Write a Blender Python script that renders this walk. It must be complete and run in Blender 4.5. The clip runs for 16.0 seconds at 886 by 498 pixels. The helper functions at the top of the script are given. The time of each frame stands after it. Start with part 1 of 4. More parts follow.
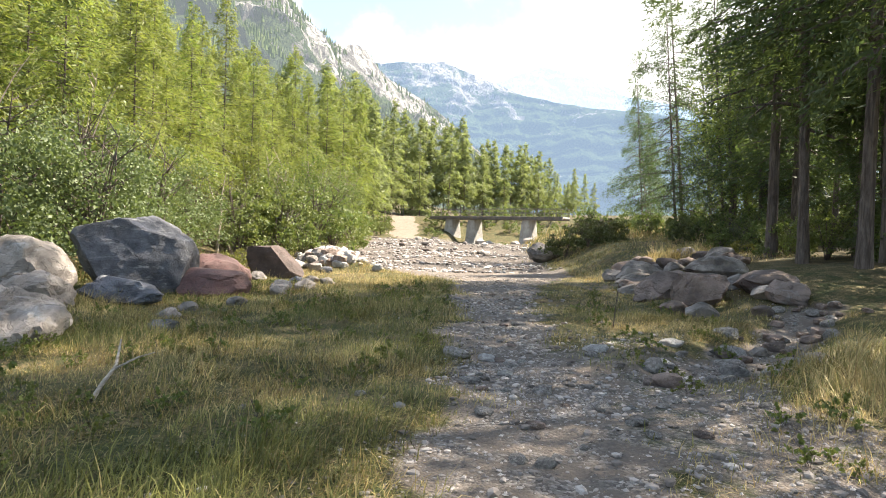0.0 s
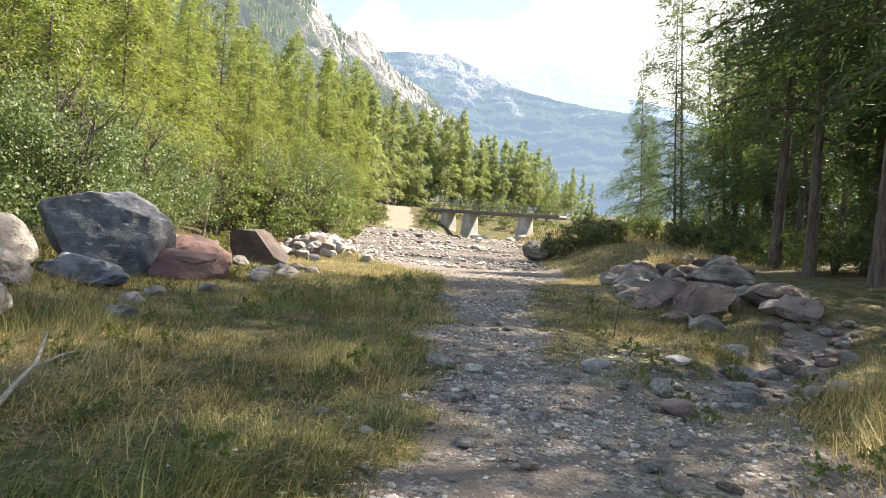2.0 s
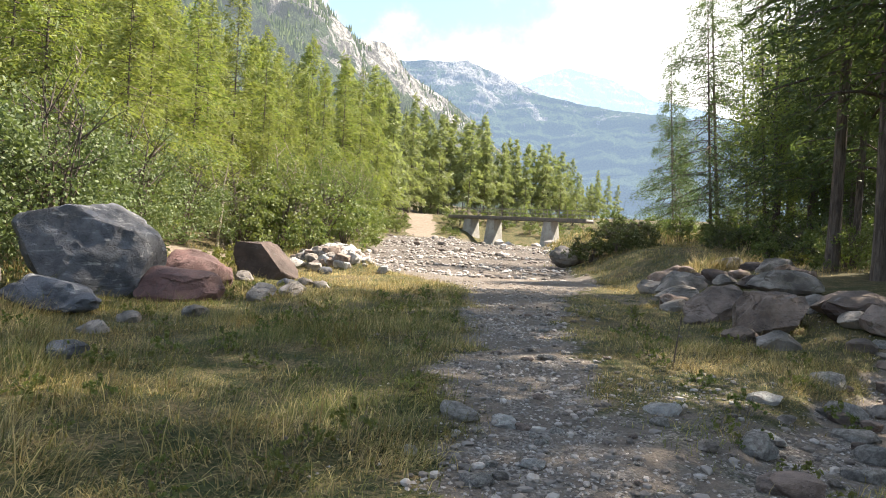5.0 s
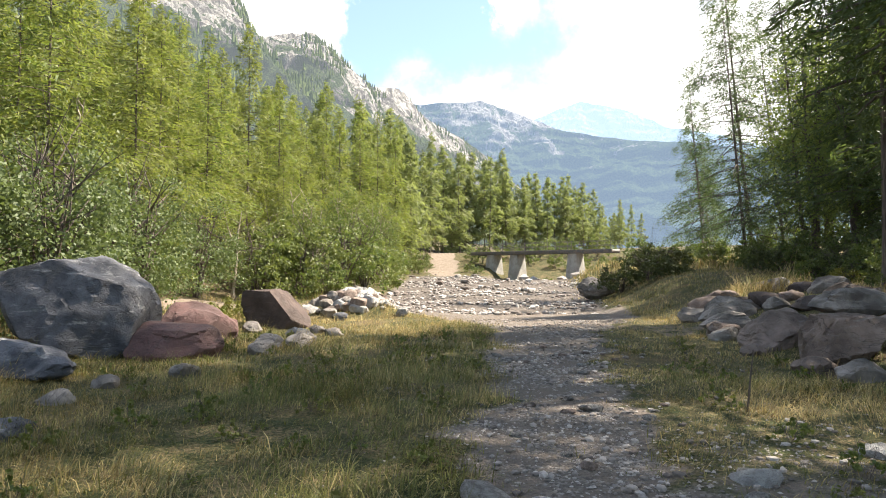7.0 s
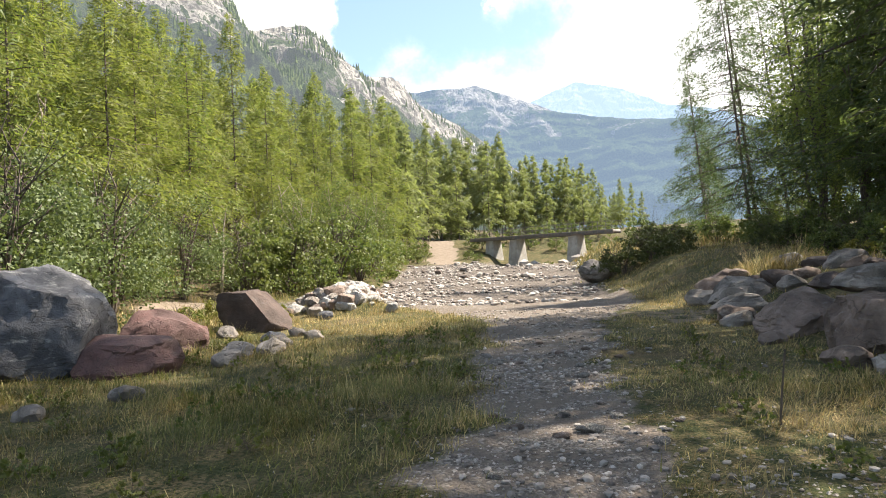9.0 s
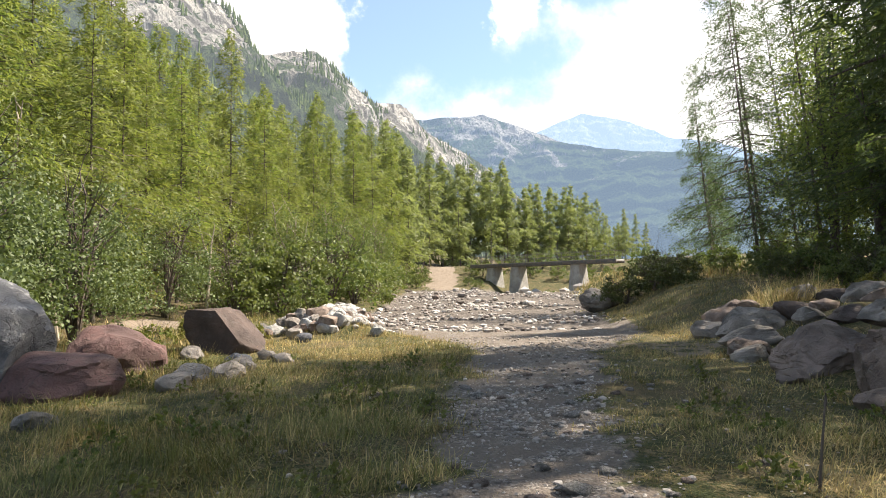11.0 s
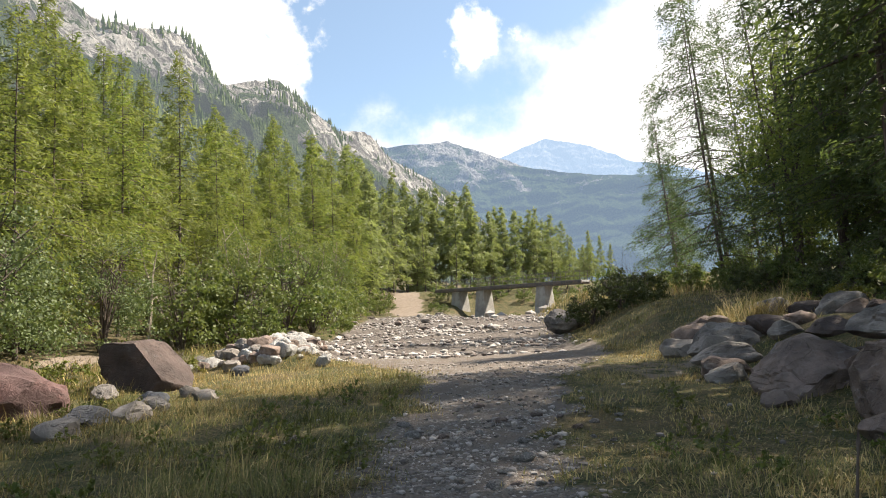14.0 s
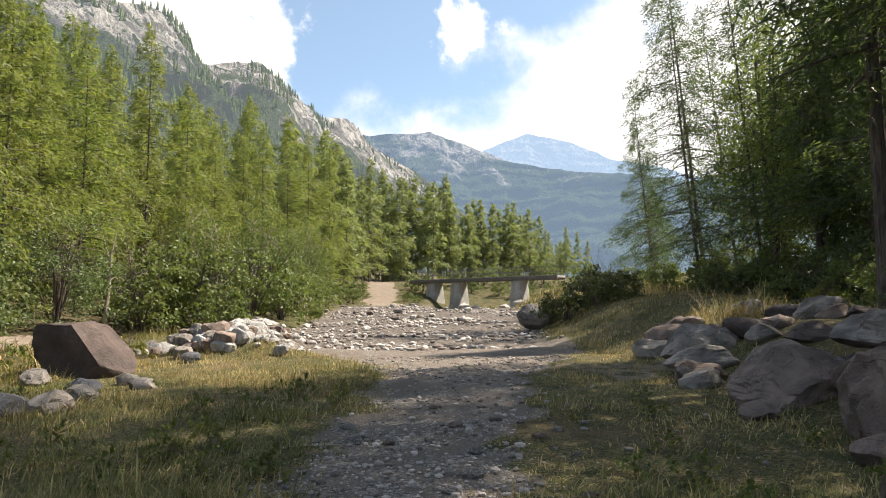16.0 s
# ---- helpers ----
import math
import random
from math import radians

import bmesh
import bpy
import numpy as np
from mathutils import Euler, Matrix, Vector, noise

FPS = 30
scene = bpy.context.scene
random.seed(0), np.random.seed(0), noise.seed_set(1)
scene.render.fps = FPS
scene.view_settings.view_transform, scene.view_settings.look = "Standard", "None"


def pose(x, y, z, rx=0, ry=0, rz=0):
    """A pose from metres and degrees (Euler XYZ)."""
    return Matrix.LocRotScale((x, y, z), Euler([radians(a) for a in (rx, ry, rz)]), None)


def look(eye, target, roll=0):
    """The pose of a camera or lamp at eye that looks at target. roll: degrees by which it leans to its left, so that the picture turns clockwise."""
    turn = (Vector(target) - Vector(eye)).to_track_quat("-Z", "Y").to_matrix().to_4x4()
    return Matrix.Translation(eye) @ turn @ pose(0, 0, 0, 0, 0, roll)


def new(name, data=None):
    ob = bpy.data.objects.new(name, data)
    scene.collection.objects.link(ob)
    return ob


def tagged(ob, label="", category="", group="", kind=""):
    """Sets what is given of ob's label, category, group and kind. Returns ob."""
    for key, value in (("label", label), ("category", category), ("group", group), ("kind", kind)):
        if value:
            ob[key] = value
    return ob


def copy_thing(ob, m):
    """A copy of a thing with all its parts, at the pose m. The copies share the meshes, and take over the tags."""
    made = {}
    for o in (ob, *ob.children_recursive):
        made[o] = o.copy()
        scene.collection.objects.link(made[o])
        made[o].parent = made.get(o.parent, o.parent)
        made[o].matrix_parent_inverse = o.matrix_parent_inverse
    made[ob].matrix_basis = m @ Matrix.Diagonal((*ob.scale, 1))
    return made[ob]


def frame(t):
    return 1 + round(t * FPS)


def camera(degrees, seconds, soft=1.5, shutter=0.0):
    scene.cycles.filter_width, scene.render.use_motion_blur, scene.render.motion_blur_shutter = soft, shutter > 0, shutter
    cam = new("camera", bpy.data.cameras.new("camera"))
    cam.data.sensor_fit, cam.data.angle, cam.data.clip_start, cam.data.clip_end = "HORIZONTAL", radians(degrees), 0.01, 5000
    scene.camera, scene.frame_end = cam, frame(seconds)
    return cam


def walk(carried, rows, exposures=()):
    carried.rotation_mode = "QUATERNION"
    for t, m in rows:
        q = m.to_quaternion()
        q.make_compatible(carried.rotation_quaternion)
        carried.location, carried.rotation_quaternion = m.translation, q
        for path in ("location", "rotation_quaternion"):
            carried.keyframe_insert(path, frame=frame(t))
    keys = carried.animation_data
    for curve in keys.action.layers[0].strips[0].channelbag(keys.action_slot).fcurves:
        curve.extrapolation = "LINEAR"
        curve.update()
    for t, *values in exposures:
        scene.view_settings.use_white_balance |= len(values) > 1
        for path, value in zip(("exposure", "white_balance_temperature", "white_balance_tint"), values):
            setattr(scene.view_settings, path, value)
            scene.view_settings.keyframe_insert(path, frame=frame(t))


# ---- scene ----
cam = camera(68.0, 16.0, soft=1.0)
PATH = [
    (0, (0.464, 0.274, 1.478), (0.34, 2.27, 1.44), 1.7),
    (0.5, (0.52, 0.496, 1.439), (0.405, 2.492, 1.426), 3.0),
    (1, (0.515, 0.668, 1.431), (0.441, 2.666, 1.395), 3.6),
    (1.5, (0.504, 0.924, 1.474), (0.442, 2.921, 1.402), 4.6),
    (2, (0.473, 1.203, 1.5), (0.367, 3.199, 1.44), 4.7),
    (2.5, (0.433, 1.54, 1.465), (0.269, 3.534, 1.47), 4.1),
    (3, (0.45, 1.758, 1.442), (0.262, 3.749, 1.475), 5.0),
    (3.5, (0.437, 2.102, 1.414), (0.249, 4.094, 1.41), 4.8),
    (3.7, (0.424, 2.28, 1.444), (0.245, 4.272, 1.412), 3.6),
    (5.8, (0.454, 3.535, 1.529), (0.271, 5.527, 1.485), 3.1),
    (6, (0.387, 3.717, 1.513), (0.191, 5.707, 1.491), 2.2),
    (6.5, (0.403, 4.074, 1.531), (0.164, 6.059, 1.563), 1.1),
    (7, (0.429, 4.374, 1.445), (0.173, 6.356, 1.52), 0.1),
    (7.5, (0.406, 4.73, 1.424), (0.203, 6.719, 1.396), -1.3),
    (8, (0.473, 5.051, 1.505), (0.238, 7.037, 1.462), -2.1),
    (8.5, (0.545, 5.384, 1.556), (0.308, 7.369, 1.514), -2.7),
    (9, (0.64, 5.669, 1.54), (0.378, 7.651, 1.577), -2.5),
    (9.2, (0.645, 5.802, 1.486), (0.353, 7.78, 1.556), -1.7),
    (11.3, (0.868, 7.024, 1.372), (0.611, 9.002, 1.508), -0.5),
    (11.5, (0.862, 7.069, 1.355), (0.615, 9.048, 1.502), 0.0),
    (12, (0.88, 7.335, 1.364), (0.671, 9.32, 1.491), -1.9),
    (12.5, (0.948, 7.621, 1.377), (0.734, 9.604, 1.533), -4.7),
    (13, (0.995, 7.832, 1.39), (0.779, 9.813, 1.558), -5.5),
    (13.5, (1.029, 8.097, 1.351), (0.837, 10.077, 1.556), -3.2),
    (14, (1.111, 8.321, 1.297), (0.943, 10.304, 1.492), -2.5),
    (14.5, (1.146, 8.494, 1.381), (1.012, 10.486, 1.497), -3.3),
    (15, (1.168, 8.665, 1.389), (1.025, 10.655, 1.529), -2.5),
    (15.5, (1.228, 8.908, 1.347), (1.093, 10.897, 1.507), -1.5),
    (16, (1.297, 9.139, 1.3), (1.193, 11.13, 1.467), -0.5),
]
walk(cam, [(t, look(eye, target, roll)) for t, eye, target, roll in PATH],
     [(0, 2.05), (6, 1.80), (9, 1.64), (12, 1.42), (16, 1.22)])

# ---- light ----
SUN_AZ, SUN_EL = 60.0, 50.0          # degrees to the right of straight ahead, degrees up
to_sun = Vector((math.sin(radians(SUN_AZ)) * math.cos(radians(SUN_EL)), math.cos(radians(SUN_AZ)) * math.cos(radians(SUN_EL)), math.sin(radians(SUN_EL))))
sun = new("sun", bpy.data.lights.new("sun", "SUN"))
sun.data.energy, sun.data.angle, sun.data.color = 5.0, radians(0.6), (1.0, 0.90, 0.74)
sun.matrix_world = look(to_sun * 200, (0, 0, 0))


class Nodes:
    """Short writing for node trees."""

    def __init__(self, tree):
        self.tree = tree
        tree.nodes.clear()

    def add(self, kind, links=(), operation="", clamp=None, interpolation="", attribute=""):
        node = self.tree.nodes.new(kind)
        if operation:
            node.operation = operation
        if clamp is not None and kind == "ShaderNodeMath":
            node.use_clamp = clamp
        if interpolation:
            node.interpolation_type, node.clamp = interpolation, True
        if attribute:
            node.attribute_name = attribute
        for key, value in dict(links).items():
            socket = node.inputs[key]
            if isinstance(value, bpy.types.NodeSocket):
                self.tree.links.new(value, socket)
            else:
                socket.default_value = value
        return node

    def math(self, operation, a, b=0.0, c=0.0, clamp=False):
        return self.add("ShaderNodeMath", {0: a, 1: b, 2: c}, operation=operation, clamp=clamp).outputs[0]

    def mix(self, factor, a, b, blend="MIX"):
        node = self.add("ShaderNodeMix")
        node.data_type, node.blend_type = "RGBA", blend
        for key, value in ((0, factor), (6, a), (7, b)):
            if isinstance(value, bpy.types.NodeSocket):
                self.tree.links.new(value, node.inputs[key])
            else:
                node.inputs[key].default_value = value
        return node.outputs[2]

    def noise(self, vector, scale, detail=4.0, rough=0.55, distortion=0.0):
        return self.add("ShaderNodeTexNoise", {"Vector": vector, "Scale": scale, "Detail": detail, "Roughness": rough, "Distortion": distortion}).outputs["Fac"]

    def ramp(self, value, low, high):
        return self.add("ShaderNodeMapRange", {"Value": value, "From Min": low, "From Max": high}, interpolation="SMOOTHSTEP").outputs[0]


world = bpy.data.worlds.new("sky")
scene.world = world
world.use_nodes = True
n = Nodes(world.node_tree)
sky = n.add("ShaderNodeTexSky")
sky.sky_type, sky.sun_disc, sky.sun_elevation, sky.sun_rotation = "NISHITA", False, radians(SUN_EL), radians(SUN_AZ)
sky.altitude, sky.dust_density = 1500.0, 1.5
way = n.add("ShaderNodeTexCoord").outputs["Generated"]
split = n.add("ShaderNodeSeparateXYZ", {0: way})
dx, dy, dz = split.outputs
ahead = n.math("MAXIMUM", n.math("ABSOLUTE", dy), 0.25)
u, v = n.math("DIVIDE", dx, ahead), n.math("DIVIDE", dz, ahead)
puffs = n.noise(way, 7.0, 7.0, 0.58)
# a bank of cloud along the valley's end that climbs towards the sun, and another over the near mountain
bank = n.math("ADD", n.math("SUBTRACT", n.math("MULTIPLY_ADD", n.math("MINIMUM", n.math("MAXIMUM", n.math("ADD", u, 0.06), 0.0), 0.5), 0.7, 0.29), v), n.math("MULTIPLY_ADD", puffs, 0.5, -0.25))
side = n.math("ADD", n.math("SUBTRACT", -0.29, u), n.math("MULTIPLY_ADD", puffs, 0.9, -0.45))
front = n.ramp(dy, 0.0, 0.35)
cloud = n.math("MAXIMUM", n.ramp(bank, -0.07, 0.10), n.math("MULTIPLY", n.ramp(side, -0.03, 0.05), n.ramp(v, 1.1, 0.6)))
cloud = n.math("MAXIMUM", n.math("MULTIPLY", cloud, front), n.ramp(puffs, 0.56, 0.66))
clouds = n.mix(n.ramp(puffs, 0.35, 0.75), (9.8, 9.5, 9.2, 1), (12.6, 12.2, 11.6, 1))
air = n.mix(0.14, n.mix(1.0, sky.outputs[0], (1.5, 1.6, 1.5, 1), "MULTIPLY"), (9.0, 9.6, 10.0, 1))
tone = n.mix(n.math("MULTIPLY", cloud, 0.96), air, clouds)
back = n.add("ShaderNodeBackground", {"Color": tone, "Strength": 0.058})
n.add("ShaderNodeOutputWorld", {"Surface": back.outputs[0]})


# ---- materials ----
def material(name):
    m = bpy.data.materials.new(name)
    m.use_nodes = True
    return m, Nodes(m.node_tree)


def finish(n, colour, rough=0.85, height=None, strength=0.4, distance=0.02, specular=0.25):
    links = {"Base Color": colour, "Roughness": rough, "Specular IOR Level": specular}
    if height is not None:
        links["Normal"] = n.add("ShaderNodeBump", {"Height": height, "Strength": strength, "Distance": distance}).outputs[0]
    shader = n.add("ShaderNodeBsdfPrincipled", links)
    n.add("ShaderNodeOutputMaterial", {"Surface": shader.outputs[0]})


def rock_material(name, light, dark, stain, vein=0.0, scale=1.0):
    m, n = material(name)
    co = n.add("ShaderNodeTexCoord").outputs["Object"]
    pick = n.add("ShaderNodeObjectInfo").outputs["Random"]
    co = n.add("ShaderNodeVectorMath", {0: co, 1: n.add("ShaderNodeCombineXYZ", {0: n.math("MULTIPLY", pick, 37.0)}).outputs[0]}, operation="ADD").outputs[0]
    big = n.noise(co, 1.3 * scale, 6.0, 0.62, 0.4)
    fine = n.noise(co, 34.0 * scale, 5.0, 0.7)
    spots = n.noise(co, 5.0 * scale, 7.0, 0.7, 0.6)
    colour = n.mix(n.ramp(big, 0.36, 0.66), dark, light)
    colour = n.mix(n.math("MULTIPLY", n.ramp(spots, 0.5, 0.7), 0.75), colour, stain)
    colour = n.mix(n.math("MULTIPLY", n.ramp(fine, 0.35, 0.75), 0.35), colour, (0.75, 0.75, 0.75, 1), "MULTIPLY")
    if vein:
        streak = n.noise(n.add("ShaderNodeMapping", {"Vector": co, "Scale": (1.0, 1.6, 3.4), "Rotation": (0.5, 0.7, 0.3)}).outputs[0], 1.6, 8.0, 0.72, 1.0)
        colour = n.mix(n.math("MULTIPLY", n.ramp(streak, 0.55, 0.68), vein), colour, (0.46, 0.45, 0.44, 1))
    colour = n.mix(n.math("MULTIPLY_ADD", pick, 0.5, 0.0), colour, n.mix(0.5, colour, (0.16, 0.15, 0.15, 1)))
    cracks = n.noise(n.add("ShaderNodeMapping", {"Vector": co, "Scale": (1.0, 1.0, 2.6), "Rotation": (0.35, 0.5, 0.0)}).outputs[0], 1.1 * scale, 3.0, 0.5, 1.2)
    crack = n.ramp(n.math("ABSOLUTE", n.math("SUBTRACT", cracks, 0.5)), 0.0, 0.009)
    colour = n.mix(crack, n.mix(0.45, colour, (0.04, 0.037, 0.033, 1)), colour)
    relief = n.math("ADD", n.math("MULTIPLY_ADD", spots, 1.0, n.math("MULTIPLY", crack, 0.2)), n.math("MULTIPLY", fine, 0.22))
    finish(n, colour, 0.88, relief, 0.9, 0.06)
    return m


granite = rock_material("grey_granite", (0.37, 0.32, 0.285, 1), (0.11, 0.096, 0.086, 1), (0.21, 0.18, 0.15, 1), 0.5)
dark_gneiss = rock_material("dark_gneiss", (0.165, 0.165, 0.185, 1), (0.052, 0.054, 0.064, 1), (0.105, 0.108, 0.112, 1), 0.6)
red_stone = rock_material("red_stone", (0.185, 0.088, 0.078, 1), (0.090, 0.042, 0.038, 1), (0.12, 0.072, 0.06, 1), 0.1)
brown_stone = rock_material("brown_stone", (0.115, 0.078, 0.066, 1), (0.052, 0.034, 0.029, 1), (0.085, 0.064, 0.054, 1), 0.12)
bank_stone = rock_material("bank_stone", (0.33, 0.245, 0.205, 1), (0.12, 0.088, 0.073, 1), (0.17, 0.115, 0.085, 1), 0.3)
pale_stone = rock_material("pale_stone", (0.60, 0.58, 0.55, 1), (0.38, 0.36, 0.35, 1), (0.44, 0.37, 0.32, 1), 0.0, 3.0)
path_stone = rock_material("path_stone", (0.48, 0.45, 0.42, 1), (0.22, 0.20, 0.185, 1), (0.28, 0.24, 0.205, 1), 0.0, 6.0)


def leaf_material(name, one, two, three, through_part=0.35):
    m, n = material(name)
    island = n.add("ShaderNodeNewGeometry").outputs["Random Per Island"]
    co = n.add("ShaderNodeTexCoord").outputs["Object"]
    patch = n.noise(co, 0.8, 3.0)
    pick = n.add("ShaderNodeObjectInfo").outputs["Random"]
    colour = n.mix(island, one, two)
    colour = n.mix(n.math("MULTIPLY", n.ramp(patch, 0.42, 0.68), 0.7), colour, three)
    colour = n.mix(n.math("MULTIPLY", pick, 0.8), colour, n.mix(0.6, colour, three))
    front = n.add("ShaderNodeBsdfPrincipled", {"Base Color": colour, "Roughness": 0.55, "Specular IOR Level": 0.3})
    light = n.add("ShaderNodeBsdfTranslucent", {"Color": n.mix(1.0, colour, (1.25, 1.3, 0.7, 1), "MULTIPLY")})
    both = n.add("ShaderNodeMixShader", {0: through_part, 1: front.outputs[0], 2: light.outputs[0]})
    n.add("ShaderNodeOutputMaterial", {"Surface": both.outputs[0]})
    return m


larch_leaf = leaf_material("larch_needles", (0.105, 0.165, 0.045, 1), (0.285, 0.305, 0.095, 1), (0.200, 0.205, 0.078, 1), 0.48)
# larch needles again, duller and bluer to paint in the haze of distance
far_leaf = leaf_material("haze_tinted_larch_needles", (0.155, 0.19, 0.085, 1), (0.26, 0.285, 0.145, 1), (0.22, 0.235, 0.13, 1), 0.5)
# dark spruce needles, also worn by bank larches to paint their backlit side
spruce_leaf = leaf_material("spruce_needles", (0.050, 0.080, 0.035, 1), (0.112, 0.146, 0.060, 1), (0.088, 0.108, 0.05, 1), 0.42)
# larch needles darkened in colour for trees seen against the light
edge_leaf = leaf_material("backlit_larch_needles", (0.050, 0.082, 0.042, 1), (0.115, 0.152, 0.068, 1), (0.085, 0.112, 0.06, 1), 0.44)
birch_leaf = leaf_material("birch_leaves", (0.115, 0.170, 0.055, 1), (0.25, 0.29, 0.095, 1), (0.185, 0.21, 0.08, 1), 0.5)
bush_leaf = leaf_material("alder_leaves", (0.062, 0.102, 0.030, 1), (0.195, 0.230, 0.085, 1), (0.150, 0.160, 0.062, 1), 0.36)
willow_leaf = leaf_material("willow_leaves", (0.075, 0.105, 0.052, 1), (0.180, 0.225, 0.100, 1), (0.115, 0.140, 0.060, 1), 0.32)
shrub_leaf = leaf_material("juniper_leaves", (0.035, 0.055, 0.025, 1), (0.11, 0.125, 0.045, 1), (0.08, 0.085, 0.038, 1), 0.28)
weed_leaf = leaf_material("weed_leaves", (0.08, 0.115, 0.028, 1), (0.18, 0.205, 0.05, 1), (0.24, 0.20, 0.055, 1), 0.32)
herb_leaf = leaf_material("herb_leaves", (0.07, 0.10, 0.03, 1), (0.16, 0.19, 0.055, 1), (0.18, 0.16, 0.06, 1), 0.35)


def bark_material(name, light, dark):
    m, n = material(name)
    co = n.add("ShaderNodeTexCoord").outputs["Object"]
    long = n.add("ShaderNodeMapping", {"Vector": co, "Scale": (9.0, 9.0, 1.2)}).outputs[0]
    ridges = n.noise(long, 2.0, 6.0, 0.65, 0.6)
    finish(n, n.mix(n.ramp(ridges, 0.35, 0.65), dark, light), 0.95, ridges, 0.9, 0.04, 0.1)
    return m


larch_bark = bark_material("larch_bark", (0.17, 0.14, 0.12, 1), (0.07, 0.055, 0.05, 1))
pale_bark = bark_material("pale_bark", (0.42, 0.37, 0.30, 1), (0.22, 0.18, 0.14, 1))


def grass_material():
    m, n = material("grass_blades")
    dry = n.add("ShaderNodeAttribute", attribute="dry").outputs["Fac"]
    island = n.add("ShaderNodeNewGeometry").outputs["Random Per Island"]
    green = n.mix(island, (0.084, 0.093, 0.026, 1), (0.305, 0.29, 0.085, 1))
    straw = n.mix(island, (0.62, 0.49, 0.22, 1), (0.24, 0.16, 0.07, 1))
    co = n.add("ShaderNodeTexCoord").outputs["Object"]
    clump = n.noise(co, 2.6, 4.0, 0.6)
    green = n.mix(n.math("MULTIPLY", n.ramp(clump, 0.44, 0.62), 0.65), green, (0.045, 0.062, 0.018, 1))
    colour = n.mix(dry, green, straw)
    front = n.add("ShaderNodeBsdfPrincipled", {"Base Color": colour, "Roughness": 0.6, "Specular IOR Level": 0.25})
    light = n.add("ShaderNodeBsdfTranslucent", {"Color": colour})
    both = n.add("ShaderNodeMixShader", {0: 0.3, 1: front.outputs[0], 2: light.outputs[0]})
    n.add("ShaderNodeOutputMaterial", {"Surface": both.outputs[0]})
    return m


def ground_material():
    m, n = material("valley_ground")
    co = n.add("ShaderNodeTexCoord").outputs["Object"]
    kinds = {k: n.add("ShaderNodeAttribute", attribute=k).outputs["Fac"] for k in ("track", "bed", "road", "wood")}
    broad, mid, fine = n.noise(co, 0.35, 5.0), n.noise(co, 2.2, 6.0, 0.65), n.noise(co, 22.0, 5.0, 0.7)
    pebble = n.add("ShaderNodeTexVoronoi", {"Vector": co, "Scale": 34.0, "Randomness": 1.0})
    gravel = n.add("ShaderNodeTexVoronoi", {"Vector": co, "Scale": 7.0, "Randomness": 1.0})
    tint = n.add("ShaderNodeSeparateColor", {0: pebble.outputs["Color"]}).outputs[0]
    turf = n.mix(n.ramp(mid, 0.35, 0.65), (0.06, 0.066, 0.026, 1), (0.19, 0.14, 0.075, 1))
    turf = n.mix(n.ramp(fine, 0.42, 0.62), turf, (0.035, 0.045, 0.016, 1))
    turf = n.mix(n.math("MULTIPLY", n.ramp(broad, 0.5, 0.72), 0.7), turf, (0.15, 0.105, 0.06, 1))
    stony = n.mix(n.ramp(tint, 0.2, 0.95), (0.112, 0.097, 0.087, 1), (0.335, 0.298, 0.265, 1))
    stony = n.mix(n.ramp(mid, 0.36, 0.56), stony, (0.165, 0.135, 0.113, 1))
    bed = n.mix(n.ramp(n.add("ShaderNodeSeparateColor", {0: gravel.outputs["Color"]}).outputs[0], 0.1, 0.9), (0.075, 0.062, 0.054, 1), (0.19, 0.162, 0.142, 1))
    sand = n.mix(n.ramp(mid, 0.3, 0.7), (0.28, 0.225, 0.18, 1), (0.20, 0.158, 0.122, 1))
    litter = n.mix(n.ramp(mid, 0.35, 0.65), (0.055, 0.05, 0.03, 1), (0.13, 0.10, 0.055, 1))
    edge = n.math("MULTIPLY_ADD", mid, 1.1, -0.55)
    colour = n.mix(kinds["wood"], turf, litter)
    colour = n.mix(n.ramp(n.math("ADD", kinds["track"], edge), 0.35, 0.65), colour, stony)
    colour = n.mix(n.ramp(n.math("ADD", kinds["bed"], edge), 0.35, 0.65), colour, bed)
    colour = n.mix(n.ramp(n.math("ADD", kinds["road"], edge), 0.4, 0.6), colour, sand)
    colour = n.mix(n.math("MULTIPLY", n.ramp(fine, 0.3, 0.75), 0.4), colour, (0.7, 0.7, 0.7, 1), "MULTIPLY")
    relief = n.math("SUBTRACT", n.math("MULTIPLY_ADD", fine, 0.5, mid), n.math("MULTIPLY", pebble.outputs["Distance"], 0.8))
    finish(n, colour, 0.95, relief, 0.8, 0.03, 0.15)
    return m


